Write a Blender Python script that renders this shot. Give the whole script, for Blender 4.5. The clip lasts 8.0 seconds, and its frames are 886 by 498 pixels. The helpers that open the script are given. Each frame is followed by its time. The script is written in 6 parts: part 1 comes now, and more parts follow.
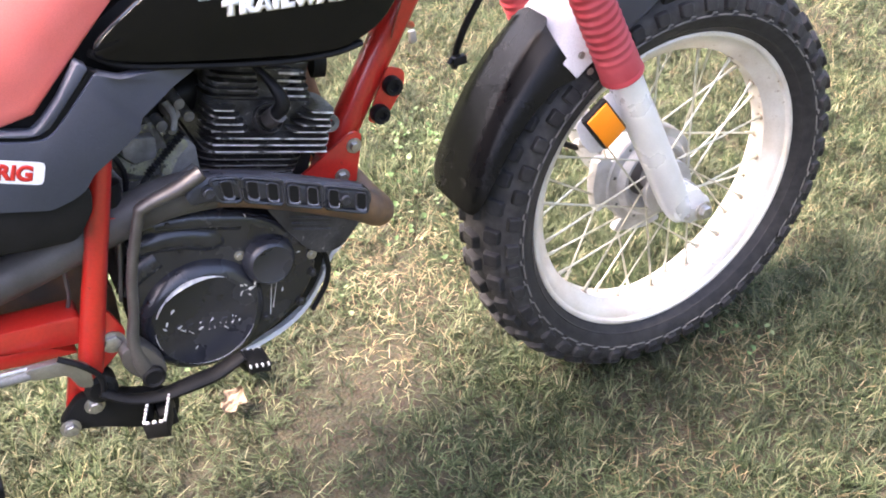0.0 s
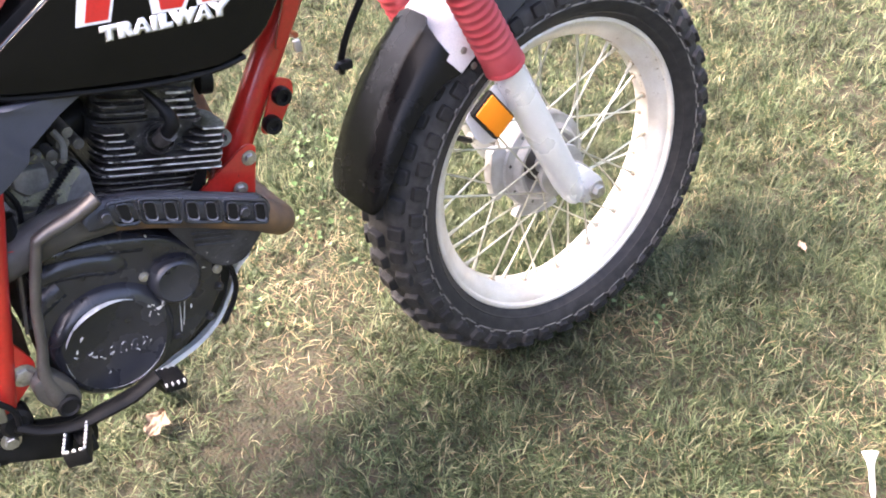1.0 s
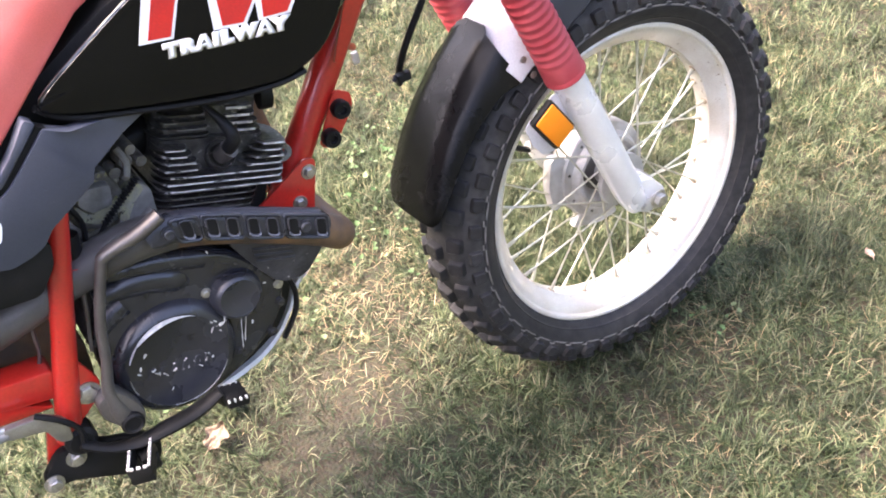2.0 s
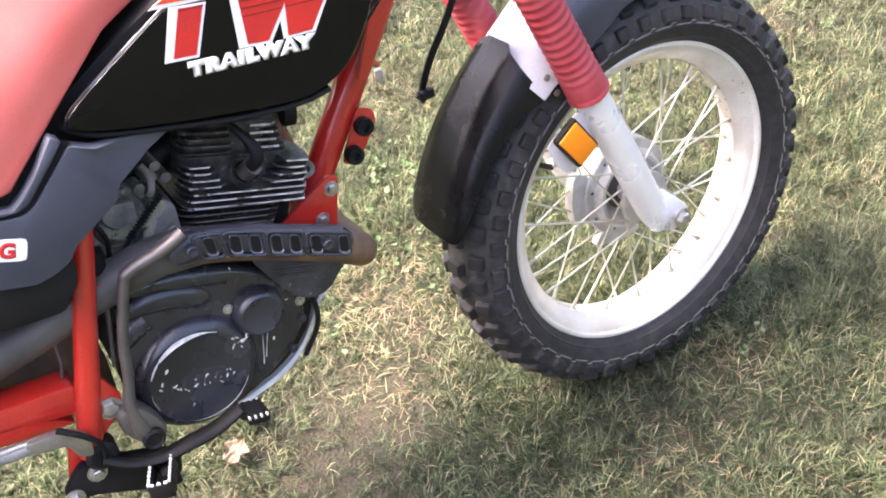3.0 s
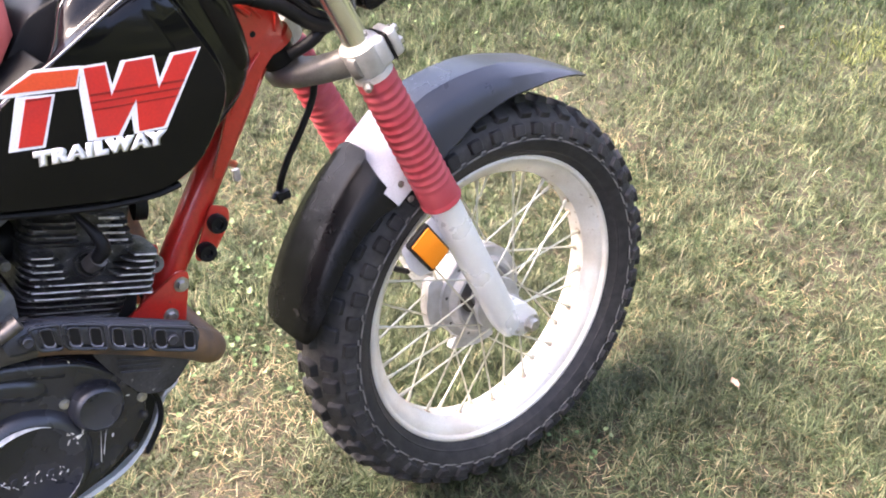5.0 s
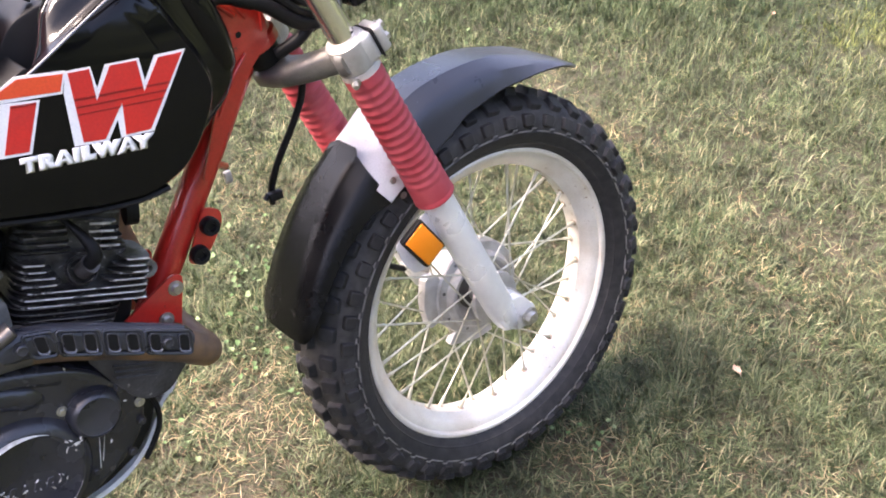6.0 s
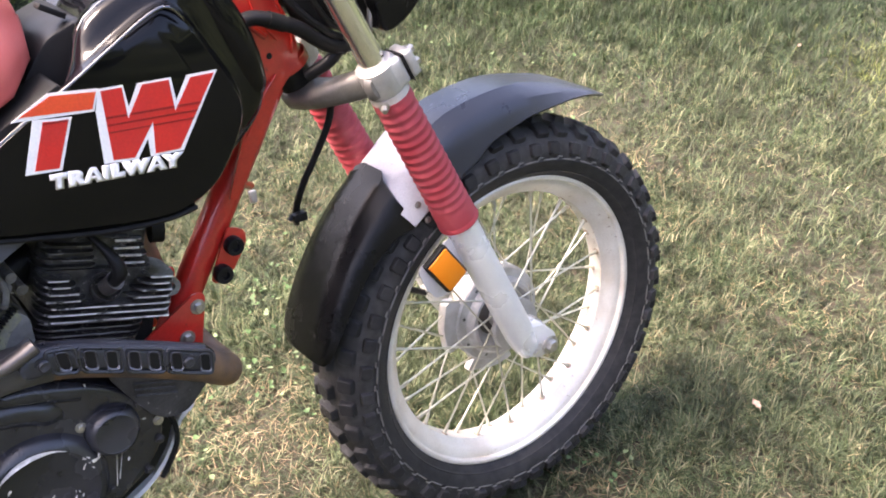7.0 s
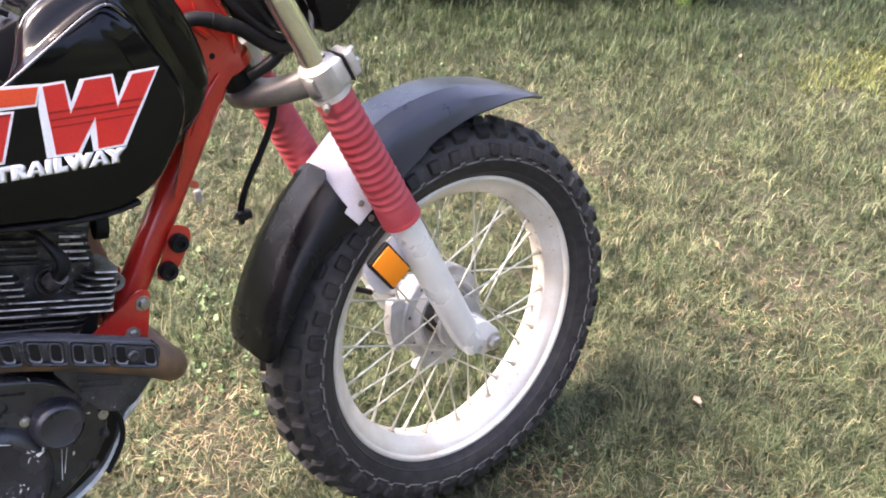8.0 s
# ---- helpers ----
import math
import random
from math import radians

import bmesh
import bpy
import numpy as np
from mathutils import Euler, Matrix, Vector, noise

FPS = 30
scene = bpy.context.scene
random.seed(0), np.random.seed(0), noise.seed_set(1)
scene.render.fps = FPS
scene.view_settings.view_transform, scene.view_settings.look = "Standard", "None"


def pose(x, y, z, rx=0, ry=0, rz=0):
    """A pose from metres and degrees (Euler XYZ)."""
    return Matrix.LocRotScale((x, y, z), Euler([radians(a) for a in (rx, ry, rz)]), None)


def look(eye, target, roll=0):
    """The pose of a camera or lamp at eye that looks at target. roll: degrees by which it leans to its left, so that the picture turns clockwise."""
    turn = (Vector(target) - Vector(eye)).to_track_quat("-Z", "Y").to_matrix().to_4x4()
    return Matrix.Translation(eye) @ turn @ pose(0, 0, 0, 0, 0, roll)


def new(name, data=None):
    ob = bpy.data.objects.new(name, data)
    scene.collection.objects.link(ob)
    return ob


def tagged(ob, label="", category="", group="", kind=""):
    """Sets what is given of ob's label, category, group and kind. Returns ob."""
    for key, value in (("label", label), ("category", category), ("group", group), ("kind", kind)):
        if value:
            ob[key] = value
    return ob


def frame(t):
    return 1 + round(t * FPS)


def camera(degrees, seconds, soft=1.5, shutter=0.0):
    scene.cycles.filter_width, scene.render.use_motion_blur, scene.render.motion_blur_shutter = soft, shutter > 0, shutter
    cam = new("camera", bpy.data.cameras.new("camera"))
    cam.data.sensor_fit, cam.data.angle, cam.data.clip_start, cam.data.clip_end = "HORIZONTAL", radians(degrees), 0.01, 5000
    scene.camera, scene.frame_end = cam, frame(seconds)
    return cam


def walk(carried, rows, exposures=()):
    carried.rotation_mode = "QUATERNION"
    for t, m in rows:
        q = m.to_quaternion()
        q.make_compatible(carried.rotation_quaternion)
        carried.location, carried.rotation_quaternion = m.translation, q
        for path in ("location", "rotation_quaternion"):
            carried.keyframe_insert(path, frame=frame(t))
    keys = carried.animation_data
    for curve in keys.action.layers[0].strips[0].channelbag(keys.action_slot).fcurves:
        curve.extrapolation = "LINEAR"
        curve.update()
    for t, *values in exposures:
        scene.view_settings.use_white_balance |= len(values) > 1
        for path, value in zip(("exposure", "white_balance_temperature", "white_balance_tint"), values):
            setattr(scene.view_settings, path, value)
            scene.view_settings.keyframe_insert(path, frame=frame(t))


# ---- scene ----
cam = camera(48.0, 8.0, soft=1.9)
# seconds, x, y, z, turns about x, y, z
PATH = [
    (0.0, -0.8536, -0.8983, 1.3394, 45.87, 0.97, -28.99),
    (0.5, -0.8260, -0.9258, 1.3469, 44.43, 4.11, -34.18),
    (1.0, -0.8492, -0.9313, 1.3559, 45.78, 1.82, -36.22),
    (1.5, -0.8491, -0.9196, 1.3533, 45.56, 3.86, -36.35),
    (1.7, -0.8535, -0.9128, 1.3493, 45.90, 3.92, -35.10),
    (2.8, -0.8492, -0.8982, 1.3572, 46.64, 4.25, -34.02),
    (3.0, -0.8509, -0.8980, 1.3543, 46.97, 4.45, -33.43),
    (3.5, -0.8451, -0.8931, 1.3476, 46.56, 4.97, -33.50),
    (4.0, -0.8228, -0.9105, 1.3478, 43.88, 1.81, -31.81),
    (4.5, -0.8459, -0.9218, 1.3552, 50.97, -3.94, -34.92),
    (4.7, -0.8378, -0.9302, 1.3620, 52.74, -2.50, -36.16),
    (5.8, -0.8332, -0.9487, 1.3564, 53.16, 0.21, -38.69),
    (6.0, -0.8280, -0.9475, 1.3543, 53.11, 0.50, -38.81),
    (6.5, -0.8296, -0.9439, 1.3576, 53.68, -0.12, -38.00),
    (7.0, -0.8315, -0.9334, 1.3575, 54.25, -0.38, -37.12),
    (7.5, -0.8362, -0.9311, 1.3633, 55.55, -0.19, -38.19),
    (8.0, -0.8405, -0.9783, 1.3550, 55.21, -1.38, -39.39),
]
walk(cam, [(t, pose(*row)) for t, *row in PATH], [(0.0, 3.38, 7000, 22), (4.0, 3.38, 7000, 22), (4.6, 3.36, 7000, 22), (6.0, 3.0, 7000, 22), (8.0, 3.0, 7000, 22)])

# ---- light ----
world = bpy.data.worlds.new("sky")
scene.world = world
world.use_nodes = True
_n = world.node_tree.nodes
sky = _n.new("ShaderNodeTexSky")
sky.sky_type, sky.sun_disc = "NISHITA", False
sky.sun_elevation, sky.sun_rotation = radians(53.0), radians(-62.0)
sky.air_density, sky.dust_density, sky.ozone_density = 0.8, 4.0, 0.6
_n["Background"].inputs["Strength"].default_value = 0.145
world.node_tree.links.new(sky.outputs[0], _n["Background"].inputs[0])
sun = new("sun", bpy.data.lights.new("sun", "SUN"))
sun.data.energy, sun.data.angle, sun.data.color = 2.3, radians(24), (1.0, 0.94, 0.85)
sun.matrix_world = look((-0.67, 0.355, 1.0), (0, 0, 0))

# ---- materials ----
def material(name, colour, rough=0.5, metal=0.0, second=None, scale=30.0, amount=0.5, fine=400.0, bump=0.1, rough_var=0.15, wear=None, wear_scale=18.0, wear_at=0.62, wear_soft=0.05, coat=0.0, per_object=0.0, spec=0.5):
    """Two-scale procedural surface: large stains, fine grain, optional worn patches."""
    m = bpy.data.materials.new(name)
    m.use_nodes = True
    nt = m.node_tree
    N, L = nt.nodes, nt.links
    b = N["Principled BSDF"]
    b.inputs["Roughness"].default_value, b.inputs["Metallic"].default_value = rough, metal
    b.inputs["Coat Weight"].default_value, b.inputs["Specular IOR Level"].default_value = coat, spec
    tc = N.new("ShaderNodeTexCoord")
    big = N.new("ShaderNodeTexNoise")
    big.inputs["Scale"].default_value, big.inputs["Detail"].default_value = scale, 6
    small = N.new("ShaderNodeTexNoise")
    small.inputs["Scale"].default_value, small.inputs["Detail"].default_value = fine, 3
    for n in (big, small):
        L.new(tc.outputs["Object"], n.inputs["Vector"])
    second = second or tuple(c * 0.72 for c in colour)
    ramp = N.new("ShaderNodeMapRange")
    ramp.inputs["From Min"].default_value, ramp.inputs["From Max"].default_value = 0.35, 0.7
    ramp.inputs["To Max"].default_value = amount
    L.new(big.outputs["Fac"], ramp.inputs["Value"])
    mix = N.new("ShaderNodeMix")
    mix.data_type = "RGBA"
    mix.inputs["A"].default_value, mix.inputs["B"].default_value = (*colour, 1), (*second, 1)
    L.new(ramp.outputs[0], mix.inputs["Factor"])
    grain = N.new("ShaderNodeMix")
    grain.data_type, grain.blend_type = "RGBA", "MULTIPLY"
    grain.inputs["Factor"].default_value = 0.35
    gr = N.new("ShaderNodeMapRange")
    gr.inputs["From Min"].default_value, gr.inputs["From Max"].default_value = 0.3, 0.7
    gr.inputs["To Min"].default_value = 0.6
    L.new(small.outputs["Fac"], gr.inputs["Value"])
    L.new(mix.outputs["Result"], grain.inputs["A"])
    L.new(gr.outputs[0], grain.inputs["B"])
    out = grain.outputs["Result"]
    if per_object:
        info = N.new("ShaderNodeObjectInfo")
        hue = N.new("ShaderNodeHueSaturation")
        val = N.new("ShaderNodeMapRange")
        val.inputs["To Min"].default_value, val.inputs["To Max"].default_value = 1 - per_object, 1 + per_object
        L.new(info.outputs["Random"], val.inputs["Value"])
        L.new(val.outputs[0], hue.inputs["Value"])
        L.new(out, hue.inputs["Color"])
        out = hue.outputs["Color"]
    if wear:
        wn = N.new("ShaderNodeTexNoise")
        wn.inputs["Scale"].default_value, wn.inputs["Detail"].default_value, wn.inputs["Roughness"].default_value = wear_scale, 9, 0.68
        L.new(tc.outputs["Object"], wn.inputs["Vector"])
        wr = N.new("ShaderNodeMapRange")
        wr.inputs["From Min"].default_value, wr.inputs["From Max"].default_value = wear_at, wear_at + wear_soft
        L.new(wn.outputs["Fac"], wr.inputs["Value"])
        wm = N.new("ShaderNodeMix")
        wm.data_type = "RGBA"
        wm.inputs["B"].default_value = (*wear, 1)
        L.new(wr.outputs[0], wm.inputs["Factor"])
        L.new(out, wm.inputs["A"])
        out = wm.outputs["Result"]
    L.new(out, b.inputs["Base Color"])
    rr = N.new("ShaderNodeMapRange")
    rr.inputs["To Min"].default_value, rr.inputs["To Max"].default_value = max(0.03, rough - rough_var), min(1, rough + rough_var)
    L.new(big.outputs["Fac"], rr.inputs["Value"])
    L.new(rr.outputs[0], b.inputs["Roughness"])
    if bump:
        bp = N.new("ShaderNodeBump")
        bp.inputs["Strength"].default_value, bp.inputs["Distance"].default_value = bump, 0.002
        L.new(small.outputs["Fac"], bp.inputs["Height"])
        L.new(bp.outputs["Normal"], b.inputs["Normal"])
    return m


RUBBER = material("dusty tyre rubber", (0.034, 0.033, 0.032), 0.66, second=(0.078, 0.075, 0.071), scale=70, amount=0.7, fine=900, bump=0.25, spec=0.14)
SIDEWALL = material("dark sidewall rubber", (0.019, 0.019, 0.020), 0.55, second=(0.044, 0.043, 0.042), scale=60, amount=0.8, fine=900, bump=0.15, spec=0.2)
BLOCK = material("tread rubber", (0.023, 0.023, 0.024), 0.52, second=(0.052, 0.050, 0.048), scale=60, amount=0.7, fine=900, bump=0.25, per_object=0.25, spec=0.16)
RUBBER_EDGE = material("scuffed rubber edge", (0.24, 0.23, 0.21), 0.8, second=(0.06, 0.058, 0.055), scale=16, amount=1.0)
RIM_STAIN = material("brown rim stain", (0.30, 0.22, 0.15), 0.7, second=(0.55, 0.48, 0.38), scale=200, amount=0.8)
RIM = material("anodised rim", (0.79, 0.765, 0.71), 0.36, 0.30, second=(0.58, 0.51, 0.41), scale=16, amount=0.75, fine=500, bump=0.10, wear=(0.30, 0.23, 0.16), wear_scale=70, wear_at=0.63, wear_soft=0.04)
SPOKE = material("zinc spoke", (0.62, 0.60, 0.49), 0.42, 0.6, second=(0.42, 0.38, 0.28), scale=60, fine=900, bump=0.05)
CAST = material("cast aluminium", (0.60, 0.59, 0.575), 0.45, 0.45, second=(0.36, 0.33, 0.29), scale=35, amount=0.8, fine=900, bump=0.25)
FORK = material("silver painted fork leg", (0.86, 0.86, 0.85), 0.30, 0.35, second=(0.70, 0.69, 0.66), scale=20, amount=0.4, fine=800, bump=0.06, wear=(0.42, 0.42, 0.40), wear_scale=70, wear_at=0.68)
CHROME = material("chromed tube", (0.84, 0.82, 0.78), 0.16, 0.97, second=(0.70, 0.68, 0.64), scale=14, amount=0.3, bump=0.02, rough_var=0.05)
BOOT = material("faded red rubber boot", (0.36, 0.036, 0.050), 0.60, second=(0.44, 0.085, 0.100), scale=24, amount=0.7, fine=700, bump=0.2)
BLACK_PLASTIC = material("weathered black plastic", (0.0040, 0.0040, 0.0045), 0.27, second=(0.010, 0.0095, 0.009), scale=9, amount=0.7, fine=500, bump=0.2, wear=(0.070, 0.064, 0.056), wear_scale=26, wear_at=0.62, wear_soft=0.14, spec=0.20)
PANEL = material("faded blue grey plastic", (0.044, 0.051, 0.071), 0.33, second=(0.085, 0.095, 0.125), scale=7, amount=0.8, fine=700, bump=0.10, wear=(0.18, 0.185, 0.20), wear_scale=40, wear_at=0.68, wear_soft=0.10, spec=0.45)
PALE_LIP = material("pale grey lip", (0.13, 0.14, 0.17), 0.45, second=(0.065, 0.072, 0.095), scale=60, amount=0.9, fine=700, bump=0.10, spec=0.3)
GREY_PLASTIC = material("faded grey plastic", (0.019, 0.021, 0.026), 0.42, second=(0.036, 0.039, 0.047), scale=8, amount=0.6, fine=900, bump=0.12, wear=(0.30, 0.31, 0.33), wear_scale=80, wear_at=0.74, spec=0.22)
EDGE_PAINT = material("gloss black crease", (0.010, 0.010, 0.012), 0.10, second=(0.02, 0.02, 0.022), scale=30, fine=200, bump=0.05, rough_var=0.05, coat=1.0, spec=1.0)
BLACK_PAINT = material("gloss black paint", (0.0022, 0.0022, 0.003), 0.12, second=(0.004, 0.004, 0.005), scale=12, fine=7, bump=0.35, rough_var=0.04, coat=0.0, wear=(0.05, 0.05, 0.05), wear_scale=90, wear_at=0.72, spec=0.24)
DULL_BLACK = material("dull black paint", (0.010, 0.010, 0.010), 0.5, second=(0.024, 0.023, 0.022), scale=30, fine=700, bump=0.15, spec=0.14)
ENGINE = material("black engine paint", (0.014, 0.014, 0.016), 0.36, second=(0.060, 0.059, 0.062), scale=34, amount=0.9, fine=260, bump=0.5, wear=(0.38, 0.37, 0.35), wear_scale=110, wear_at=0.635, wear_soft=0.04, spec=0.35)
COVER = material("satin black cover", (0.014, 0.0145, 0.019), 0.25, second=(0.034, 0.036, 0.045), scale=18, amount=0.8, fine=90, bump=0.22, wear=(0.10, 0.10, 0.11), wear_scale=60, wear_at=0.66, wear_soft=0.08, spec=0.6)
FINS = material("worn finned cylinder", (0.015, 0.014, 0.014), 0.42, second=(0.085, 0.082, 0.077), scale=60, amount=1.0, fine=300, bump=0.5, wear=(0.40, 0.38, 0.35), wear_scale=120, wear_at=0.60, wear_soft=0.05, spec=0.35)
FIN_EDGE = material("bare fin edge", (0.84, 0.83, 0.80), 0.5, 0.2, second=(0.28, 0.27, 0.26), scale=90, amount=1.0, fine=500, bump=0.2, wear=(0.02, 0.02, 0.02), wear_scale=60, wear_at=0.545, wear_soft=0.05)
BARE = material("bare scratched metal", (0.84, 0.83, 0.80), 0.5, 0.15, second=(0.4, 0.39, 0.37), scale=120, amount=0.8)
RED = material("red frame paint", (0.60, 0.026, 0.016), 0.34, second=(0.40, 0.022, 0.016), scale=18, amount=0.6, fine=260, bump=0.10, coat=0.6, wear=(0.05, 0.022, 0.018), wear_scale=34, wear_at=0.645, wear_soft=0.03)
SEAT = material("red vinyl seat", (0.66, 0.110, 0.082), 0.40, second=(0.70, 0.20, 0.185), scale=7, amount=0.6, fine=900, bump=0.18, coat=0.15)
WHITE_PAINT = material("white decal", (0.88, 0.875, 0.86), 0.4, second=(0.80, 0.79, 0.78), scale=60, amount=0.4, bump=0.02)
RED_DECAL = material("red decal", (0.66, 0.030, 0.024), 0.35, second=(0.48, 0.03, 0.03), scale=40, amount=0.5, bump=0.02)
DARK_RED = material("dark red band", (0.30, 0.012, 0.012), 0.4, bump=0.02)
ORANGE_DECAL = material("orange red decal", (0.82, 0.095, 0.030), 0.35, second=(0.72, 0.060, 0.030), scale=40, amount=0.5, bump=0.02)
BRACE = material("pale grey painted brace", (0.60, 0.59, 0.61), 0.38, second=(0.52, 0.50, 0.54), scale=18, amount=0.5, bump=0.05, wear=(0.20, 0.19, 0.19), wear_scale=70, wear_at=0.70)
STEEL = material("dull steel", (0.40, 0.39, 0.37), 0.42, 0.8, second=(0.24, 0.22, 0.20), scale=40, amount=0.8, fine=700, bump=0.2)
BOLT = material("zinc bolt", (0.55, 0.54, 0.51), 0.35, 0.85, second=(0.30, 0.28, 0.25), scale=150, amount=0.7, bump=0.1)
GREY_LEVER = material("worn grey lever", (0.15, 0.14, 0.135), 0.42, 0.6, second=(0.09, 0.08, 0.074), scale=30, amount=0.8, bump=0.12)
PIPE = material("rusted exhaust pipe", (0.10, 0.075, 0.062), 0.62, 0.3, second=(0.30, 0.17, 0.085), scale=22, amount=0.9, fine=500, bump=0.3)
DIRTY_ALLOY = material("dirty alloy", (0.22, 0.215, 0.20), 0.6, 0.2, second=(0.050, 0.045, 0.038), scale=38, amount=1.0, fine=220, bump=0.7, wear=(0.34, 0.33, 0.20), wear_scale=60, wear_at=0.58, wear_soft=0.06)
DULL_ALLOY = material("dull grey alloy", (0.28, 0.277, 0.270), 0.6, 0.2, second=(0.13, 0.125, 0.115), scale=45, amount=0.9, fine=300, bump=0.4, wear=(0.40, 0.39, 0.35), wear_scale=70, wear_at=0.64)
MOSS = material("mossy grime", (0.30, 0.29, 0.235), 0.8, second=(0.38, 0.375, 0.23), scale=120, amount=1.0, fine=400, bump=0.8, wear=(0.06, 0.055, 0.05), wear_scale=90, wear_at=0.57)
CABLE = material("black cable sheath", (0.012, 0.012, 0.013), 0.4, bump=0.05, spec=0.15)
SKID = material("scuffed white skid plate", (0.86, 0.855, 0.83), 0.45, second=(0.62, 0.61, 0.57), scale=25, amount=0.4, bump=0.12)

SHIELD = material("black enamelled shield", (0.022, 0.023, 0.029), 0.30, second=(0.044, 0.046, 0.056), scale=30, amount=0.7, bump=0.10, wear=(0.16, 0.16, 0.175), wear_scale=80, wear_at=0.66)
GREY_PIPE = material("grey exhaust paint", (0.105, 0.098, 0.093), 0.55, 0.2, second=(0.055, 0.048, 0.043), scale=25, amount=0.8, bump=0.15)

YOKE = material("grimy cast yoke", (0.24, 0.225, 0.21), 0.42, 0.5, second=(0.13, 0.115, 0.10), scale=30, amount=0.8, bump=0.2)

# the blue grey sky reflection of the front mudguard is put into this colour
BLADE = material("sky tinted black plastic", (0.020, 0.023, 0.032), 0.30, second=(0.042, 0.047, 0.064), scale=7, amount=0.7, fine=900, bump=0.12, wear=(0.34, 0.35, 0.37), wear_scale=150, wear_at=0.68, wear_soft=0.03, spec=0.5)


def amber():
    m = bpy.data.materials.new("amber reflector")
    m.use_nodes = True
    nt = m.node_tree
    b = nt.nodes["Principled BSDF"]
    b.inputs["Base Color"].default_value = (0.86, 0.235, 0.006, 1)
    b.inputs["Roughness"].default_value, b.inputs["Coat Weight"].default_value = 0.42, 0.25
    tc, vor, bp = (nt.nodes.new("ShaderNode" + k) for k in ("TexCoord", "TexVoronoi", "Bump"))
    vor.inputs["Scale"].default_value = 420
    nt.links.new(tc.outputs["Object"], vor.inputs["Vector"])
    nt.links.new(vor.outputs["Distance"], bp.inputs["Height"])
    bp.inputs["Strength"].default_value, bp.inputs["Distance"].default_value = 0.5, 0.001
    nt.links.new(bp.outputs["Normal"], b.inputs["Normal"])
    return m


AMBER = amber()

# ---- shape helpers ----
class Geo:
    """Collects vertices and faces of one part."""

    def __init__(self):
        self.v, self.f = [], []

    def add(self, verts, faces):
        k = len(self.v)
        self.v += [tuple(p) for p in verts]
        self.f += [tuple(i + k for i in f) for f in faces]
        return self

    def grid(self, rings, closed=True, caps=True, loop=False):
        """Skin over rings of equal length. closed: each ring is a loop; loop: last ring joins the first."""
        n = len(rings[0])
        verts = [p for r in rings for p in r]
        faces = []
        m = len(rings)
        for i in range(m if loop else m - 1):
            a, b = i * n, ((i + 1) % m) * n
            for j in range(n if closed else n - 1):
                j2 = (j + 1) % n
                faces.append((a + j, a + j2, b + j2, b + j))
        if closed and caps and not loop:
            faces.append(tuple(range(n))[::-1])
            faces.append(tuple((m - 1) * n + j for j in range(n)))
        return self.add(verts, faces)

    def tube(self, pts, r, n=12, smooth=0, caps=True, flat=1.0, up=None):
        """Round bar along pts; r a number or one per point. flat: squash of the second axis."""
        pts = [Vector(p) for p in pts]
        rs = list(r) if hasattr(r, "__len__") else [r] * len(pts)
        if smooth:
            pts, rs = curve(pts, smooth, rs)
        rings, prev = [], None
        for i, p in enumerate(pts):
            t = (pts[min(i + 1, len(pts) - 1)] - pts[max(i - 1, 0)]).normalized()
            if prev is None:
                ref = Vector(up) if up else (Vector((0, 1, 0)) if abs(t.y) < 0.9 else Vector((1, 0, 0)))
                a = (ref - t * ref.dot(t)).normalized()
            else:
                a = (prev - t * prev.dot(t)).normalized()
            prev = a
            b = t.cross(a)
            rings.append([p + rs[i] * (math.cos(w) * a + flat * math.sin(w) * b) for w in (2 * math.pi * k / n for k in range(n))])
        return self.grid(rings, True, caps)

    def lathe(self, profile, centre=(0, 0, 0), axis=(0, 1, 0), n=48, loop=False, squash=1.0):
        """Turn (radius, height along axis) round the axis."""
        c, ax = Vector(centre), Vector(axis).normalized()
        ref = Vector((1, 0, 0)) if abs(ax.x) < 0.9 else Vector((0, 0, 1))
        a = (ref - ax * ref.dot(ax)).normalized()
        b = ax.cross(a)
        rings = [[c + ax * h + r * (math.cos(w) * a + math.sin(w) * b) for w in (2 * math.pi * k / n for k in range(n))] for r, h in profile]
        return self.grid(rings, True, not loop, loop)

    def prism(self, poly, y0, y1, bevel=0.0, plane="xz", taper=None, seg=2):
        """A plate: polygon of (x, z) drawn out from y0 to y1, with rounded edges."""
        bm = bmesh.new()
        put = {"xz": lambda a, b, h: (a, h, b), "xy": lambda a, b, h: (a, b, h), "yz": lambda a, b, h: (h, a, b)}[plane]
        lo = [bm.verts.new(put(a, b, y0)) for a, b in poly]
        hi = [bm.verts.new(put(a, b, y1)) for a, b in (taper or poly)]
        bm.faces.new(lo)
        bm.faces.new(hi[::-1])
        n = len(poly)
        for i in range(n):
            bm.faces.new((lo[i], hi[i], hi[(i + 1) % n], lo[(i + 1) % n]))
        bmesh.ops.recalc_face_normals(bm, faces=bm.faces)
        if bevel:
            edges = [e for e in bm.edges if e.is_manifold and e.calc_face_angle(0) > 0.5]
            bmesh.ops.bevel(bm, geom=edges, offset=bevel, segments=seg, profile=0.5, affect="EDGES", clamp_overlap=True)
        return self.take(bm)

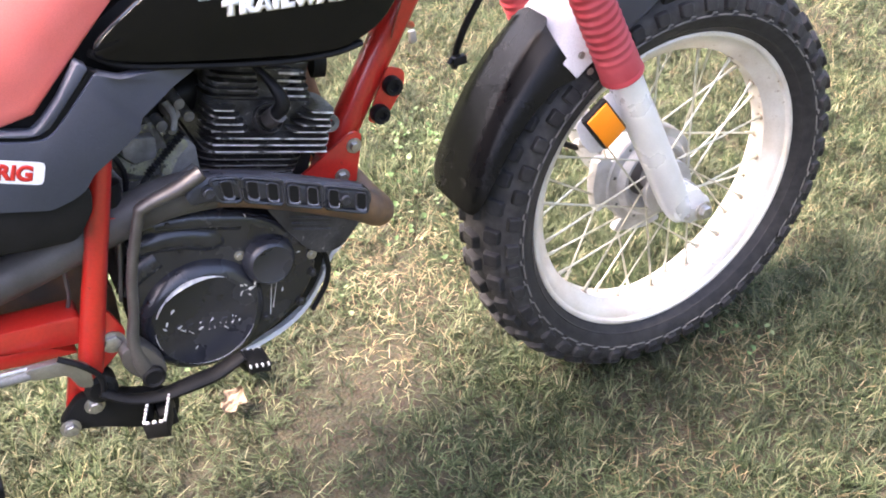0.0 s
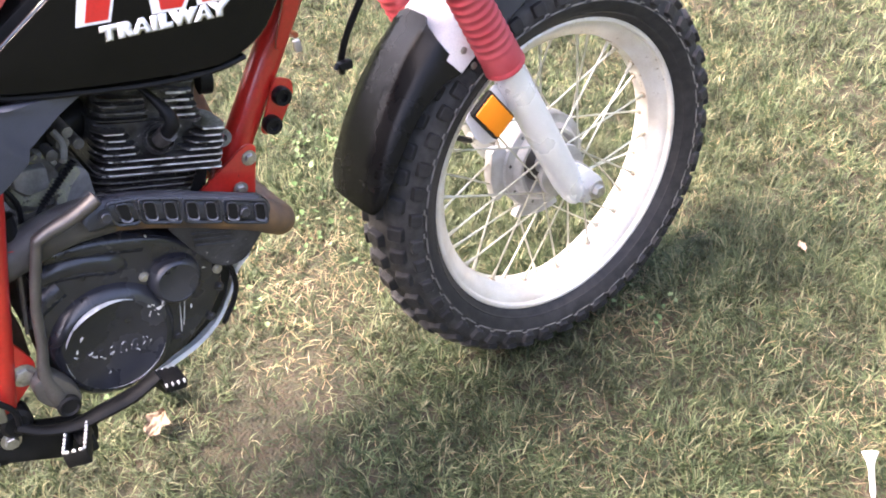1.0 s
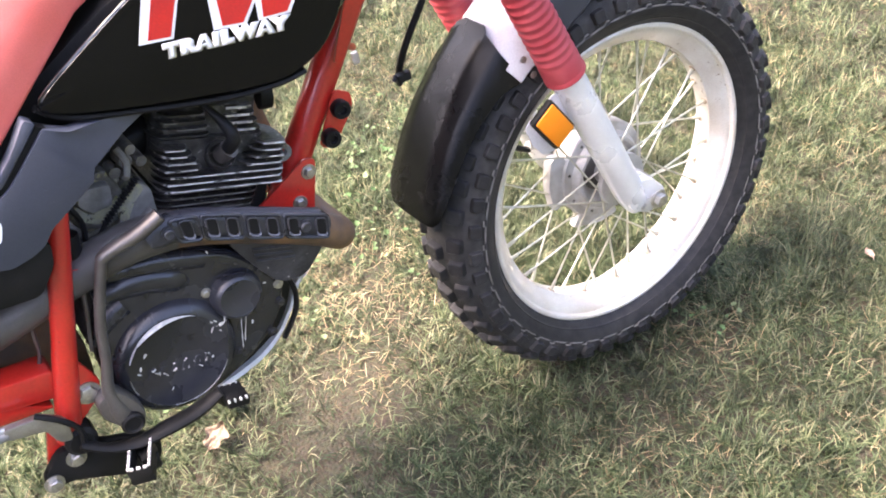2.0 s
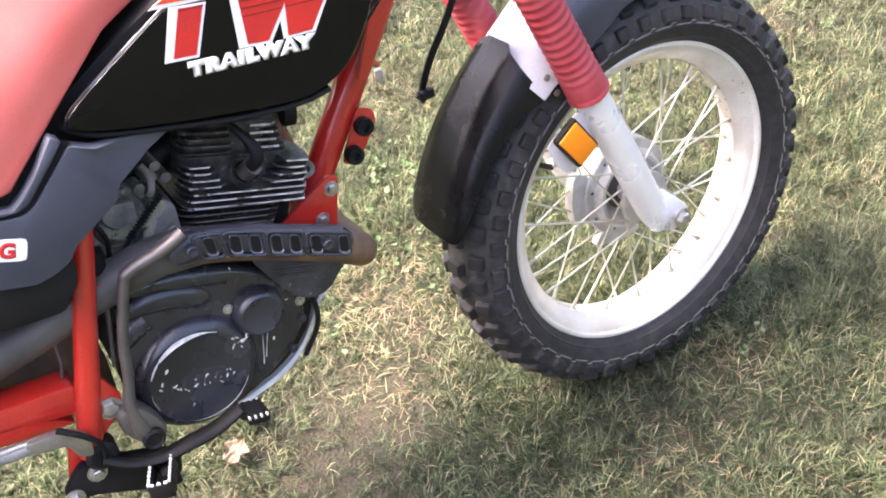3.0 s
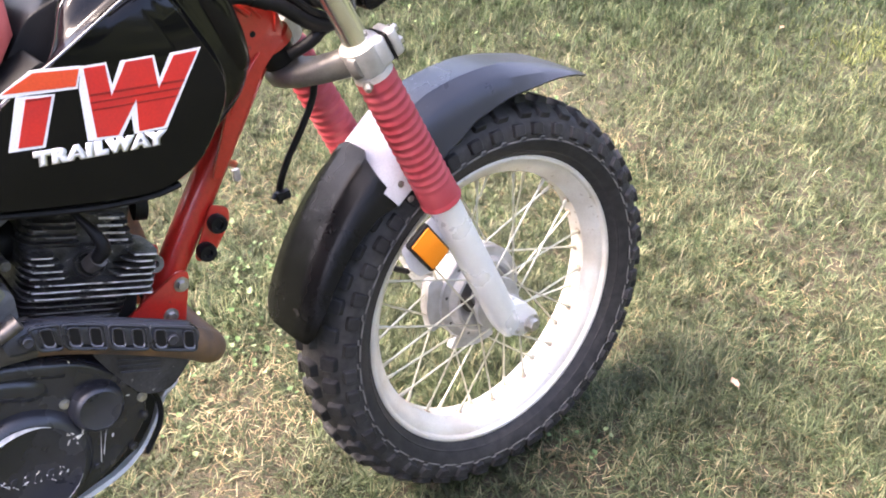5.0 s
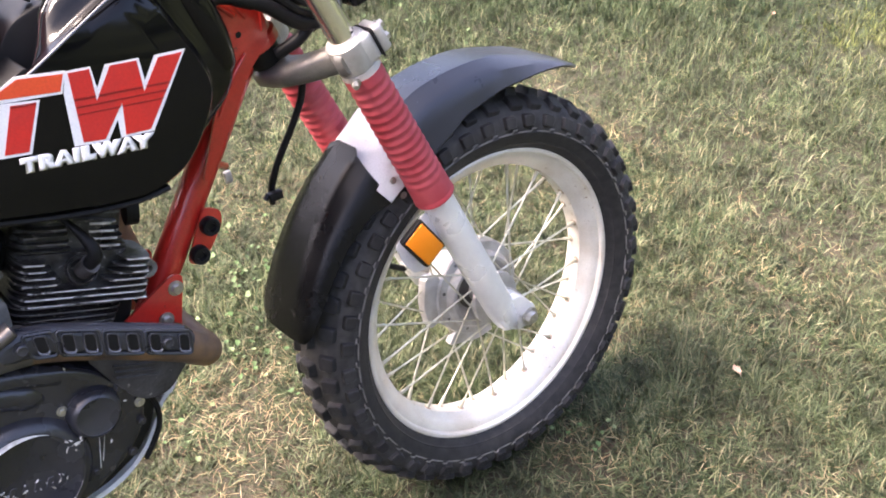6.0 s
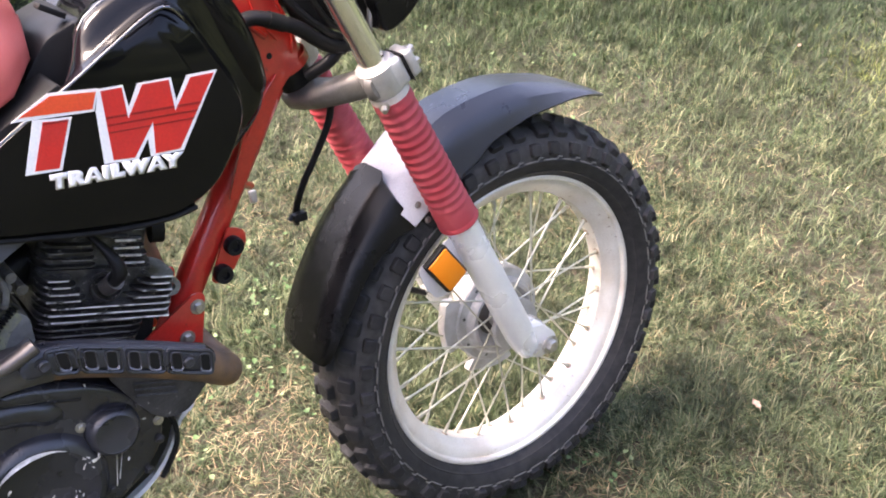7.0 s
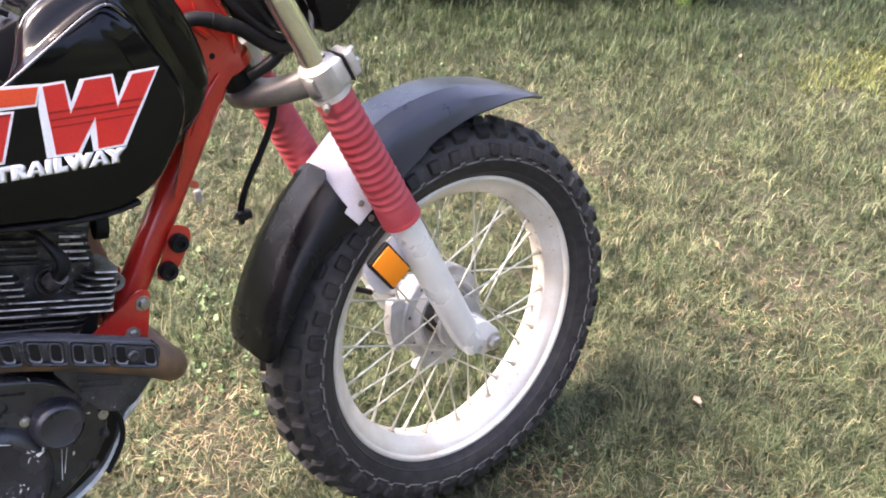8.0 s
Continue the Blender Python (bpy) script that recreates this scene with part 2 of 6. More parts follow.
    def box(self, centre, size, bevel=0.0, turn=None, seg=2):
        bm = bmesh.new()
        bmesh.ops.create_cube(bm, size=1)
        bmesh.ops.scale(bm, vec=size, verts=bm.verts)
        if bevel:
            bmesh.ops.bevel(bm, geom=bm.edges[:], offset=bevel, segments=seg, profile=0.5, affect="EDGES", clamp_overlap=True)
        m = Matrix.Translation(centre) @ (turn.to_4x4() if turn else Matrix())
        bmesh.ops.transform(bm, matrix=m, verts=bm.verts)
        return self.take(bm)

    def take(self, bm):
        bm.verts.index_update()
        self.add([v.co[:] for v in bm.verts], [[v.index for v in f.verts] for f in bm.faces])
        bm.free()
        return self

    def ball(self, centre, r, scale=(1, 1, 1), n=16):
        k = n // 2
        prof = [(max(1e-4, r * math.sin(math.pi * i / k)), -r * math.cos(math.pi * i / k)) for i in range(k + 1)]
        rings = [[(centre[0] + scale[0] * q * math.cos(w), centre[1] + scale[1] * q * math.sin(w), centre[2] + scale[2] * h) for w in (2 * math.pi * j / n for j in range(n))] for q, h in prof]
        return self.grid(rings)

    def mesh(self, name, sharp=38):
        me = bpy.data.meshes.new(name)
        me.from_pydata(self.v, [], self.f)
        bm = bmesh.new()
        bm.from_mesh(me)
        bmesh.ops.recalc_face_normals(bm, faces=bm.faces)
        bm.to_mesh(me)
        bm.free()
        me.shade_smooth()
        me.set_sharp_from_angle(angle=radians(sharp))
        return me


def curve(pts, k, rs=None):
    """Catmull-Rom curve through pts, k steps a span."""
    pts = [Vector(p) for p in pts]
    rs = rs or [0] * len(pts)
    out, ro = [], []
    for i in range(len(pts) - 1):
        p0, p1, p2, p3 = pts[max(i - 1, 0)], pts[i], pts[i + 1], pts[min(i + 2, len(pts) - 1)]
        for s in range(k):
            t = s / k
            out.append(0.5 * (2 * p1 + (p2 - p0) * t + (2 * p0 - 5 * p1 + 4 * p2 - p3) * t * t + (3 * p1 - p0 - 3 * p2 + p3) * t ** 3))
            ro.append(rs[i] + (rs[i + 1] - rs[i]) * t)
    return out + [pts[-1]], ro + [rs[-1]]


def rounded(poly, r, k=4):
    """The polygon with its corners rounded by about r."""
    out, n = [], len(poly)
    for i in range(n):
        p, a, b = Vector(poly[i]), Vector(poly[i - 1]), Vector(poly[(i + 1) % n])
        ra, rb = min(r, (a - p).length * 0.45), min(r, (b - p).length * 0.45)
        s, e = p + (a - p).normalized() * ra, p + (b - p).normalized() * rb
        for j in range(k + 1):
            t = j / k
            out.append(tuple((1 - t) ** 2 * s + 2 * t * (1 - t) * p + t * t * e))
    return out


def lerp_table(x, table):
    """Value at x in rows of (x, value...), linear between."""
    if x <= table[0][0]:
        return table[0][1:]
    for a, b in zip(table, table[1:]):
        if x <= b[0]:
            t = (x - a[0]) / (b[0] - a[0])
            t = t * t * (3 - 2 * t) * 0.5 + t * 0.5
            return tuple(u + (w - u) * t for u, w in zip(a[1:], b[1:]))
    return table[-1][1:]


def part(name, geo, mat, parent, label="", sharp=38):
    me = geo if isinstance(geo, bpy.types.Mesh) else geo.mesh(name, sharp)
    if not me.materials:
        me.materials.append(mat)
    ob = new(name, me)
    ob.parent = parent
    if label:
        ob["label"] = label
    return ob


def hexbolt(c, r=0.008, h=0.006, axis=(0, -1, 0), washer=True):
    """Hexagon head with washer; c lies on the surface."""
    g = Geo()
    ax = Vector(axis).normalized()
    if washer:
        g.lathe([(r * 1.45, 0), (r * 1.45, 0.0015), (r * 0.6, 0.0018)], c, ax, 16)
    g.lathe([(r, 0.001), (r, h * 0.85), (r * 0.85, h), (r * 0.3, h * 1.02)], c, ax, 6)
    return g

# ---- ground ----
def lawn_soil():
    m = bpy.data.materials.new("lawn soil")
    m.use_nodes = True
    nt = m.node_tree
    N, L = nt.nodes, nt.links
    b = N["Principled BSDF"]
    b.inputs["Roughness"].default_value = 0.95
    tc = N.new("ShaderNodeTexCoord")
    big, mid, fine = (N.new("ShaderNodeTexNoise") for _ in range(3))
    for n, s in ((big, 2.2), (mid, 14), (fine, 160)):
        n.inputs["Scale"].default_value, n.inputs["Detail"].default_value = s, 6
        L.new(tc.outputs["Object"], n.inputs["Vector"])
    r1 = N.new("ShaderNodeValToRGB")
    r1.color_ramp.elements[0].position, r1.color_ramp.elements[0].color = 0.35, (0.040, 0.041, 0.021, 1)
    r1.color_ramp.elements[1].position, r1.color_ramp.elements[1].color = 0.68, (0.058, 0.045, 0.026, 1)
    L.new(mid.outputs["Fac"], r1.inputs["Fac"])
    mx = N.new("ShaderNodeMix")
    mx.data_type, mx.blend_type = "RGBA", "MULTIPLY"
    mx.inputs["Factor"].default_value = 0.6
    L.new(r1.outputs["Color"], mx.inputs["A"])
    L.new(fine.outputs["Color"], mx.inputs["B"])
    # away from the worn middle the soil is hidden by matted green turf
    far, turf, sod = N.new("ShaderNodeVectorMath"), N.new("ShaderNodeMapRange"), N.new("ShaderNodeMix")
    far.operation = "LENGTH"
    L.new(tc.outputs["Object"], far.inputs[0])
    L.new(far.outputs["Value"], turf.inputs["Value"])
    turf.inputs["From Min"].default_value, turf.inputs["From Max"].default_value = 0.9, 3.2
    sod.data_type = "RGBA"
    r2 = N.new("ShaderNodeValToRGB")
    r2.color_ramp.elements[0].position, r2.color_ramp.elements[0].color = 0.35, (0.012, 0.019, 0.009, 1)
    r2.color_ramp.elements[1].position, r2.color_ramp.elements[1].color = 0.70, (0.032, 0.040, 0.020, 1)
    L.new(big.outputs["Fac"], r2.inputs["Fac"])
    L.new(turf.outputs[0], sod.inputs["Factor"])
    L.new(mx.outputs["Result"], sod.inputs["A"])
    L.new(r2.outputs["Color"], sod.inputs["B"])
    L.new(sod.outputs["Result"], b.inputs["Base Color"])
    bp = N.new("ShaderNodeBump")
    bp.inputs["Distance"].default_value, bp.inputs["Strength"].default_value = 0.01, 0.8
    L.new(fine.outputs["Fac"], bp.inputs["Height"])
    L.new(bp.outputs["Normal"], b.inputs["Normal"])
    return m


def height(x, y):
    """Slight waves of the lawn."""
    return 0.006 * noise.noise((x * 2.3, y * 2.3, 0.3)) + 0.004 * noise.noise((x * 7, y * 7, 4.1))


def build_ground():
    g = Geo()
    n = 60
    ticks = [math.copysign(abs(s) ** 3.2 * 400 + abs(s) * 4, s) for s in (2 * i / n - 1 for i in range(n + 1))]
    g.grid([[(x, y, height(x, y) - 0.006) for x in ticks] for y in ticks], closed=False)
    ob = part("ground", g, lawn_soil(), None)
    return tagged(ob, "mown lawn soil with thatch and bare dry patches", "lawn ground", kind="structure")


build_ground()


def build_unseen_trees():
    """Unseen ring of dense trees, added well away from the lawn to darken reflections."""
    rings = []
    n = 180
    for k in range(9):
        t = k / 8
        ring_pts = []
        for i in range(n):
            a = 2 * math.pi * i / n
            p = (math.cos(a) * 3.2, math.sin(a) * 3.2, t * 4)
            r = 17 + 2.2 * noise.noise(p) + 1.3 * noise.noise(tuple(3 * c for c in p)) + 2.0 * t * t
            top = 5.6 + 2.4 * noise.noise((p[0] * 1.4, p[1] * 1.4, 7.0)) + 1.8 * noise.noise((p[0] * 5, p[1] * 5, 2.0))
            # taller on the -y side, to cut the sky light on the near flank
            top *= 1 + 0.7 * max(0.0, -math.sin(a))
            ring_pts.append((r * math.cos(a), r * math.sin(a), t * top - 0.1))
        rings.append(ring_pts)
    rings.append([(x * 1.25, y * 1.25, z * 0.8) for x, y, z in rings[-1]])
    ob = part("backdrop", Geo().grid(rings, True, False), HEDGE, None, sharp=10)
    tagged(ob, "unseen dark green tree ring added to darken reflections", "trees", kind="structure")


HEDGE = material("far foliage", (0.035, 0.055, 0.022), 0.8, second=(0.075, 0.095, 0.040), scale=1.5, amount=0.8, fine=9, bump=0.6)
build_unseen_trees()

# ---- motorcycle: front end ----
LEAN = 9.29
bike = new("motorcycle")
bike.matrix_world = pose(0, 0, 0.3294, -LEAN)
tagged(bike, "small red and black trail motorcycle leaning on its stand on grass", "motorcycle")


def forkx(z):
    return -0.0275 - 0.4100 * z


def fork_at(z, y=-0.095):
    return Vector((forkx(z), y, z))


FORK_UP = Vector((-0.3794, 0, 0.9252))
FORK_FRONT = Vector((0.9252, 0, 0.3794))


def ring(deg, r, y):
    a = radians(deg)
    return (r * math.cos(a), y, r * math.sin(a))


# tyre, with each tread block a piece of its own
TYRE = [(0.2450, 0.0385), (0.2478, 0.0420), (0.2535, 0.0490), (0.263, 0.0575), (0.274, 0.0615), (0.2765, 0.0625), (0.279, 0.0600), (0.290, 0.0600), (0.300, 0.057), (0.309, 0.050), (0.317, 0.040), (0.322, 0.024), (0.3235, 0.0)]


def build_tyre():
    half = TYRE
    crown = half[5:]
    prof = [(r, -y) for r, y in crown] + [(r, y) for r, y in crown[-2::-1]] + [(0.262, 0.050), (0.262, -0.050)]
    tyre = part("tyre", Geo().lathe(prof, n=120, loop=True), RUBBER, bike, "black knobbly trail tyre, dusty and worn")
    for side in (-1, 1):
        prof = [(r, side * y) for r, y in half[:6]] + [(0.2772, side * 0.0605), (0.262, side * 0.046), (0.2465, side * 0.033)]
        part("sidewall", Geo().lathe(prof, n=120, loop=True), SIDEWALL, tyre, "smooth dark tyre sidewall")
        part("bead_ridge", Geo().lathe([(0.2565, side * 0.0520), (0.2580, side * 0.0545), (0.2595, side * 0.0545)], n=120, loop=True), SIDEWALL, tyre)
    count = 46

    def block(r0, y0, r1, y1, length, lift, cut=0.0):
        """One tread block over the profile from (r0, y0) to (r1, y1), standing at the top of the wheel."""
        bm = bmesh.new()
        d = Vector((y1 - y0, r1 - r0))
        nrm = Vector((-d.y, d.x)).normalized()
        if nrm.y < 0 and abs(nrm.y) > abs(nrm.x) or (abs(nrm.x) >= abs(nrm.y) and nrm.x * (y0 + y1) < 0):
            nrm = -nrm
        base, top = [], []
        for s, (r, y) in ((-1, (r0, y0)), (1, (r1, y1))):
            for e in (-1, 1):
                w = length / 2 * (1 - (cut if s < 0 else 0))
                base.append(bm.verts.new((e * w * s, y - nrm.x * 0.004, r - nrm.y * 0.004)))
                k = 0.84
                ym, rm = (y0 + y1) / 2, (r0 + r1) / 2
                top.append(bm.verts.new((e * w * s * k, ym + (y - ym) * k + nrm.x * lift, rm + (r - rm) * k + nrm.y * lift)))
        bm.faces.new(top)
        for i in range(4):
            j = (i + 1) % 4
            bm.faces.new((base[i], base[j], top[j], top[i]))
        posts = [e for e in bm.edges if sum(v in top for v in e.verts) == 1]
        bmesh.ops.bevel(bm, geom=posts, offset=0.0042, segments=2, profile=0.5, affect="EDGES")
        bm.normal_update()
        bmesh.ops.recalc_face_normals(bm, faces=bm.faces)
        lid = max(bm.faces, key=lambda f: len(f.verts))
        bmesh.ops.bevel(bm, geom=list(lid.edges), offset=0.0012, segments=1, affect="EDGES")
        gg = Geo().take(bm)
        return gg.mesh("tread_block", 30)

    kinds = []
    for side in (-1, 1):
        kinds.append((block(0.2835, side * 0.0600, 0.3045, side * 0.0550, 0.0245, 0.0076, 0.10), 0.0))
        kinds.append((block(0.3075, side * 0.0510, 0.3215, side * 0.0265, 0.0255, 0.0098), 0.5))
    kinds.append((block(0.3235, -0.017, 0.3235, 0.017, 0.0245, 0.0105), 0.0))
    for me, shift in kinds:
        me.materials.append(BLOCK)
        for i in range(count):
            ob = new("tread_block", me)
            ob.parent = tyre
            ob.matrix_local = pose(0, 0, 0, 0, (i + shift + 0.06 * math.sin(i * 2.1)) * 360 / count, 0)
    # scuffed stepped line below the shoulder blocks
    for side in (-1, 1):
        me = Geo().tube([ring(90 + (t - 0.42) * 360 / count * 0.94, 0.2785 + (0.0040 if t < 0.25 else 0.0), side * 0.0622) for t in (0, 0.2, 0.28, 0.6, 1.0)], [0.0011, 0.0016, 0.0010, 0.0014, 0.0010], 5).mesh("moulding_step")
        me.materials.append(RUBBER_EDGE)
        for i in range(count):
            ob = new("moulding_step", me)
            ob.parent = tyre
            ob.matrix_local = pose(0, 0, 0, 0, i * 360 / count, 0)
    return tyre


build_tyre()


def build_rim():
    prof = [(0.2476, -0.0400), (0.2470, -0.0370), (0.2420, -0.0345), (0.235, -0.0325), (0.228, -0.024), (0.219, -0.018), (0.2175, 0.0)]
    prof += [(r, -y) for r, y in prof[-2::-1]]
    inner = [(0.2472, 0.0422), (0.2450, 0.0434), (0.2415, 0.0430), (0.2396, 0.0410), (0.2390, 0.0352), (0.2350, 0.0335), (0.2310, 0.0315), (0.2250, 0.0255), (0.2195, 0.0195), (0.2135, 0.0140), (0.2125, 0.0)]
    inner += [(r, -y) for r, y in inner[-2::-1]]
    rim = part("rim", Geo().lathe(prof + inner, n=128, loop=True), RIM, bike, "silver white alloy rim with brown specks", 26)
    # spokes laced in four families, each with its nipple
    nine = 9
    for side, lead, turn0, flange in ((-1, 1, 0, -0.034), (-1, -1, 20, -0.030), (1, 1, 10, 0.020), (1, -1, 30, 0.024)):
        hub_r = 0.041 if side < 0 else 0.070
        a_hub = lead * 62 if side < 0 else lead * 48
        rim_p = Vector(ring(90, 0.2145, side * 0.006))
        hub_p = Vector(ring(90 + a_hub, hub_r, flange))
        d = (rim_p - hub_p).normalized()
        g = Geo().tube([hub_p, rim_p - d * 0.016], 0.0016, 6)
        me = g.mesh("spoke")
        me.materials.append(SPOKE)
        nip = Geo().tube([rim_p - d * 0.020, rim_p - d * 0.006, rim_p + d * 0.004], [0.0026, 0.0030, 0.0034], 8).mesh("nipple")
        nip.materials.append(SPOKE)
        stain = Geo().lathe([(0.0066, -0.0004), (0.0058, 0.0008), (0.0012, 0.0010)], rim_p + Vector((0, 0, -0.0018)), (0, 0, -1), 12).mesh("nipple_seat")
        stain.materials.append(RIM_STAIN)
        for i in range(nine):
            for m2, nm in ((me, "spoke"), (nip, "nipple"), (stain, "nipple_seat")):
                ob = new(nm, m2)
                ob.parent = rim
                ob.matrix_local = pose(0, 0, 0, 0, turn0 + i * 360 / nine, 0)


build_rim()


def build_hub():
    prof = [(0.012, -0.058), (0.020, -0.058), (0.022, -0.046), (0.024, -0.042), (0.043, -0.040), (0.044, -0.034), (0.043, -0.031), (0.024, -0.028), (0.021, -0.016), (0.021, 0.006), (0.030, 0.012), (0.038, 0.012), (0.043, 0.006), (0.050, -0.004), (0.055, -0.009), (0.060, -0.009), (0.064, -0.005), (0.067, 0.003), (0.075, 0.006), (0.080, 0.006), (0.082, 0.009), (0.082, 0.030), (0.073, 0.034), (0.073, 0.052), (0.069, 0.056), (0.030, 0.060), (0.018, 0.072)]
    hub = part("wheel_hub", Geo().lathe(prof, n=56), CAST, bike, "cast aluminium drum brake hub", 30)
    part("hub_recess", Geo().lathe([(0.0215, 0.004), (0.0375, 0.0112), (0.0375, 0.0116), (0.0215, 0.0060)], n=40, loop=True), GREY_LEVER, hub, "dark grey recess round the axle")
    for i in range(9):
        part("flange_hole", Geo().lathe([(0.0030, 0), (0.0026, 0.0008), (0.0004, 0.0008)], ring(i * 40 + 4, 0.0715, 0.0046), (0, -1, 0), 8), DIRTY_ALLOY, hub)
    part("brake_arm_boss", Geo().prism(rounded([(-0.096, 0.060), (-0.070, 0.052), (-0.060, 0.020), (-0.082, -0.030), (-0.100, -0.036), (-0.106, 0.010)], 0.01), 0.010, 0.028, 0.003), CAST, hub, "flat cast arm of the brake plate")
    part("brake_plate_foot", Geo().prism(rounded([(-0.050, -0.066), (0.020, -0.080), (0.028, -0.098), (-0.006, -0.102), (-0.066, -0.086)], 0.006), 0.012, 0.026, 0.003), CAST, hub)
    part("brake_cam_lever", Geo().tube([(-0.050, 0.060, 0.040), (-0.086, 0.062, 0.062), (-0.100, 0.062, 0.066)], [0.010, 0.007, 0.008], 10), CAST, hub)
    # a flat black disc stands for the shaded bore
    part("hub_bore", Geo().lathe([(0.021, 0.0), (0.021, 0.002), (0.010, 0.001)], (0, -0.0605, 0), (0, -1, 0), 24), CABLE, hub, "black disc drawn as the hub bore")
    part("axle", Geo().tube([(0, 0.11, 0), (0, -0.128, 0)], 0.0075, 14), BOLT, hub)
    part("speedometer_drive", Geo().lathe([(0.026, 0), (0.026, 0.016), (0.018, 0.020)], (0, -0.060, 0), (0, -1, 0), 24), CAST, hub)
    part("axle_nut", hexbolt((0, -0.119, 0), 0.0105, 0.010), BOLT, hub, "zinc axle nut")


build_hub()


def build_fork():
    for y, dx in ((-0.095, 0.0), (0.095, -0.012)):
        off = Vector((dx, 0, 0))
        tag = "silver painted lower fork leg with axle lug"
        base = [fork_at(z, y) + off for z in (-0.012, 0.004, 0.030, 0.120, 0.262)]
        g = Geo().tube(base, [0.0150, 0.0205, 0.0235, 0.0238, 0.0238], 24, up=(0, 1, 0))
        lug = [(forkx(0.04) - 0.006, 0.045), (forkx(0.0) - 0.022, -0.002), (-0.016, -0.022), (0.008, -0.021), (0.021, -0.010), (0.021, 0.008), (0.008, 0.022), (-0.004, 0.038)]
        g.prism(rounded([(a + dx, b) for a, b in lug], 0.012), y - 0.017, y + 0.017, 0.005)
        leg = part("fork_leg", g, FORK, bike, tag)
        part("pinch_bolt", hexbolt((forkx(0.0) + 0.004 + dx, y - 0.017, -0.006), 0.004, 0.004), BOLT, leg)
        # corrugated gaiter
        n_ring = 17
        z0, z1 = 0.256, 0.4600
        pts, rad = [], []
        for i in range(n_ring * 6 + 1):
            s = i / (n_ring * 6)
            pts.append(fork_at(z0 + (z1 - z0) * s, y) + off)
            w = 0.5 - 0.5 * math.cos(2 * math.pi * (s * n_ring + 0.12 * math.sin(2 * math.pi * s * n_ring)))
            rr = 0.0290 - 0.0026 * s
            rr -= 0.0013 * (w ** 1.6) * min(1.0, max(0.12, (s - 0.10) * 9)) * (1 if s < 0.95 else 0.3)
            rad.append(rr * (1.03 if s < 0.02 else 1.0))
        part("fork_gaiter", Geo().tube(pts, rad, 28), BOOT, bike, "faded red corrugated rubber fork gaiter", 60)
        part("fork_tube", Geo().tube([fork_at(0.45, y) + off, fork_at(0.80, y) + off], 0.0166, 28), CHROME, bike, "chromed fork tube")
    rings = []
    for y, dx in ((-0.095, 0.0), (0.095, -0.012)):
        off = Vector((dx, 0, 0))
        rings.append(Geo().tube([fork_at(0.4665, y) + off, fork_at(0.470, y) + off, fork_at(0.502, y) + off, fork_at(0.5055, y) + off], [0.0235, 0.0262, 0.0262, 0.0225], 28))
    yoke = part("lower_yoke", rings[0], CAST, bike, "cast aluminium lower fork yoke")
    part("clamp_ring", rings[1], CAST, yoke)
    part("clamp_collar", Geo().tube([fork_at(0.4575, -0.095), fork_at(0.468, -0.095)], [0.0262, 0.0255], 28), CAST, yoke, "pale collar above the gaiter")
    arms = []
    for y in (-0.112, -0.104, -0.094, -0.080, -0.062, -0.040, -0.018, 0.0, 0.018, 0.040, 0.062, 0.080, 0.094):
        back = 0.060 * (1 - min(1.0, abs(y) / 0.092) ** 2) + (0.008 if y < -0.1 else 0.0)
        c = fork_at(0.486, y) - FORK_FRONT * (back + 0.004)
        half = 0.027 - 0.008 * min(1.0, abs(y) / 0.1) - (0.006 if y < -0.11 else 0.0)
        thick = 0.0125 + 0.0065 * min(1.0, abs(y) / 0.085) ** 2 - (0.004 if y < -0.11 else 0.0)
        arms.append([c + FORK_FRONT * math.copysign(abs(math.cos(w)) ** 0.7, math.cos(w)) * half + FORK_UP * math.copysign(abs(math.sin(w)) ** 0.7, math.sin(w)) * thick for w in (2 * math.pi * k / 20 for k in range(20))])
    part("yoke_bridge", Geo().grid(arms), YOKE, yoke, "grimy satin alloy yoke bridge")
    tilt = Euler((0, -radians(22.3), 0)).to_matrix()
    part("clamp_lug", Geo().box(fork_at(0.486, -0.1035) + FORK_FRONT * 0.012, (0.026, 0.034, 0.039), 0.006, tilt, 3), CAST, yoke)
    part("clamp_slit", Geo().box(fork_at(0.486, -0.1040) + FORK_FRONT * 0.0262, (0.0024, 0.0345, 0.0396), 0.0004, tilt), CABLE, yoke, "dark clamping slit")
    part("clamp_jaw", Geo().box(fork_at(0.486, -0.1030) + FORK_FRONT * 0.0345, (0.0150, 0.036, 0.037), 0.005, tilt, 3), CAST, yoke)
    for k in (-0.009, 0.009):
        part("clamp_bolt", hexbolt(fork_at(0.486, -0.106) + FORK_FRONT * 0.042 + FORK_UP * k, 0.0058, 0.008, FORK_FRONT), BOLT, yoke)
    c = fork_at(0.462, -0.112) + -FORK_FRONT * 0.022
    part("gaiter_clip_screw", hexbolt(c, 0.0045, 0.010, (-0.5, -0.8, -0.3)), BOLT, yoke)


build_fork()

# mudguard: by degrees round the axle, crown radius, half width of crown, edge radius, half width of edge
CROWN = [(56, 0.3860), (75, 0.3870), (90, 0.3940), (104, 0.3960), (118, 0.3850), (126, 0.3770), (136, 0.3720), (148, 0.3690), (160, 0.3660), (168, 0.3640)]
EDGE = [(56, 0.3850), (66, 0.3810), (82, 0.3570), (96, 0.3400), (104, 0.3230), (112, 0.3150), (123, 0.3110), (132, 0.3300), (142, 0.3390), (153, 0.3450), (161, 0.3540), (168, 0.3600)]


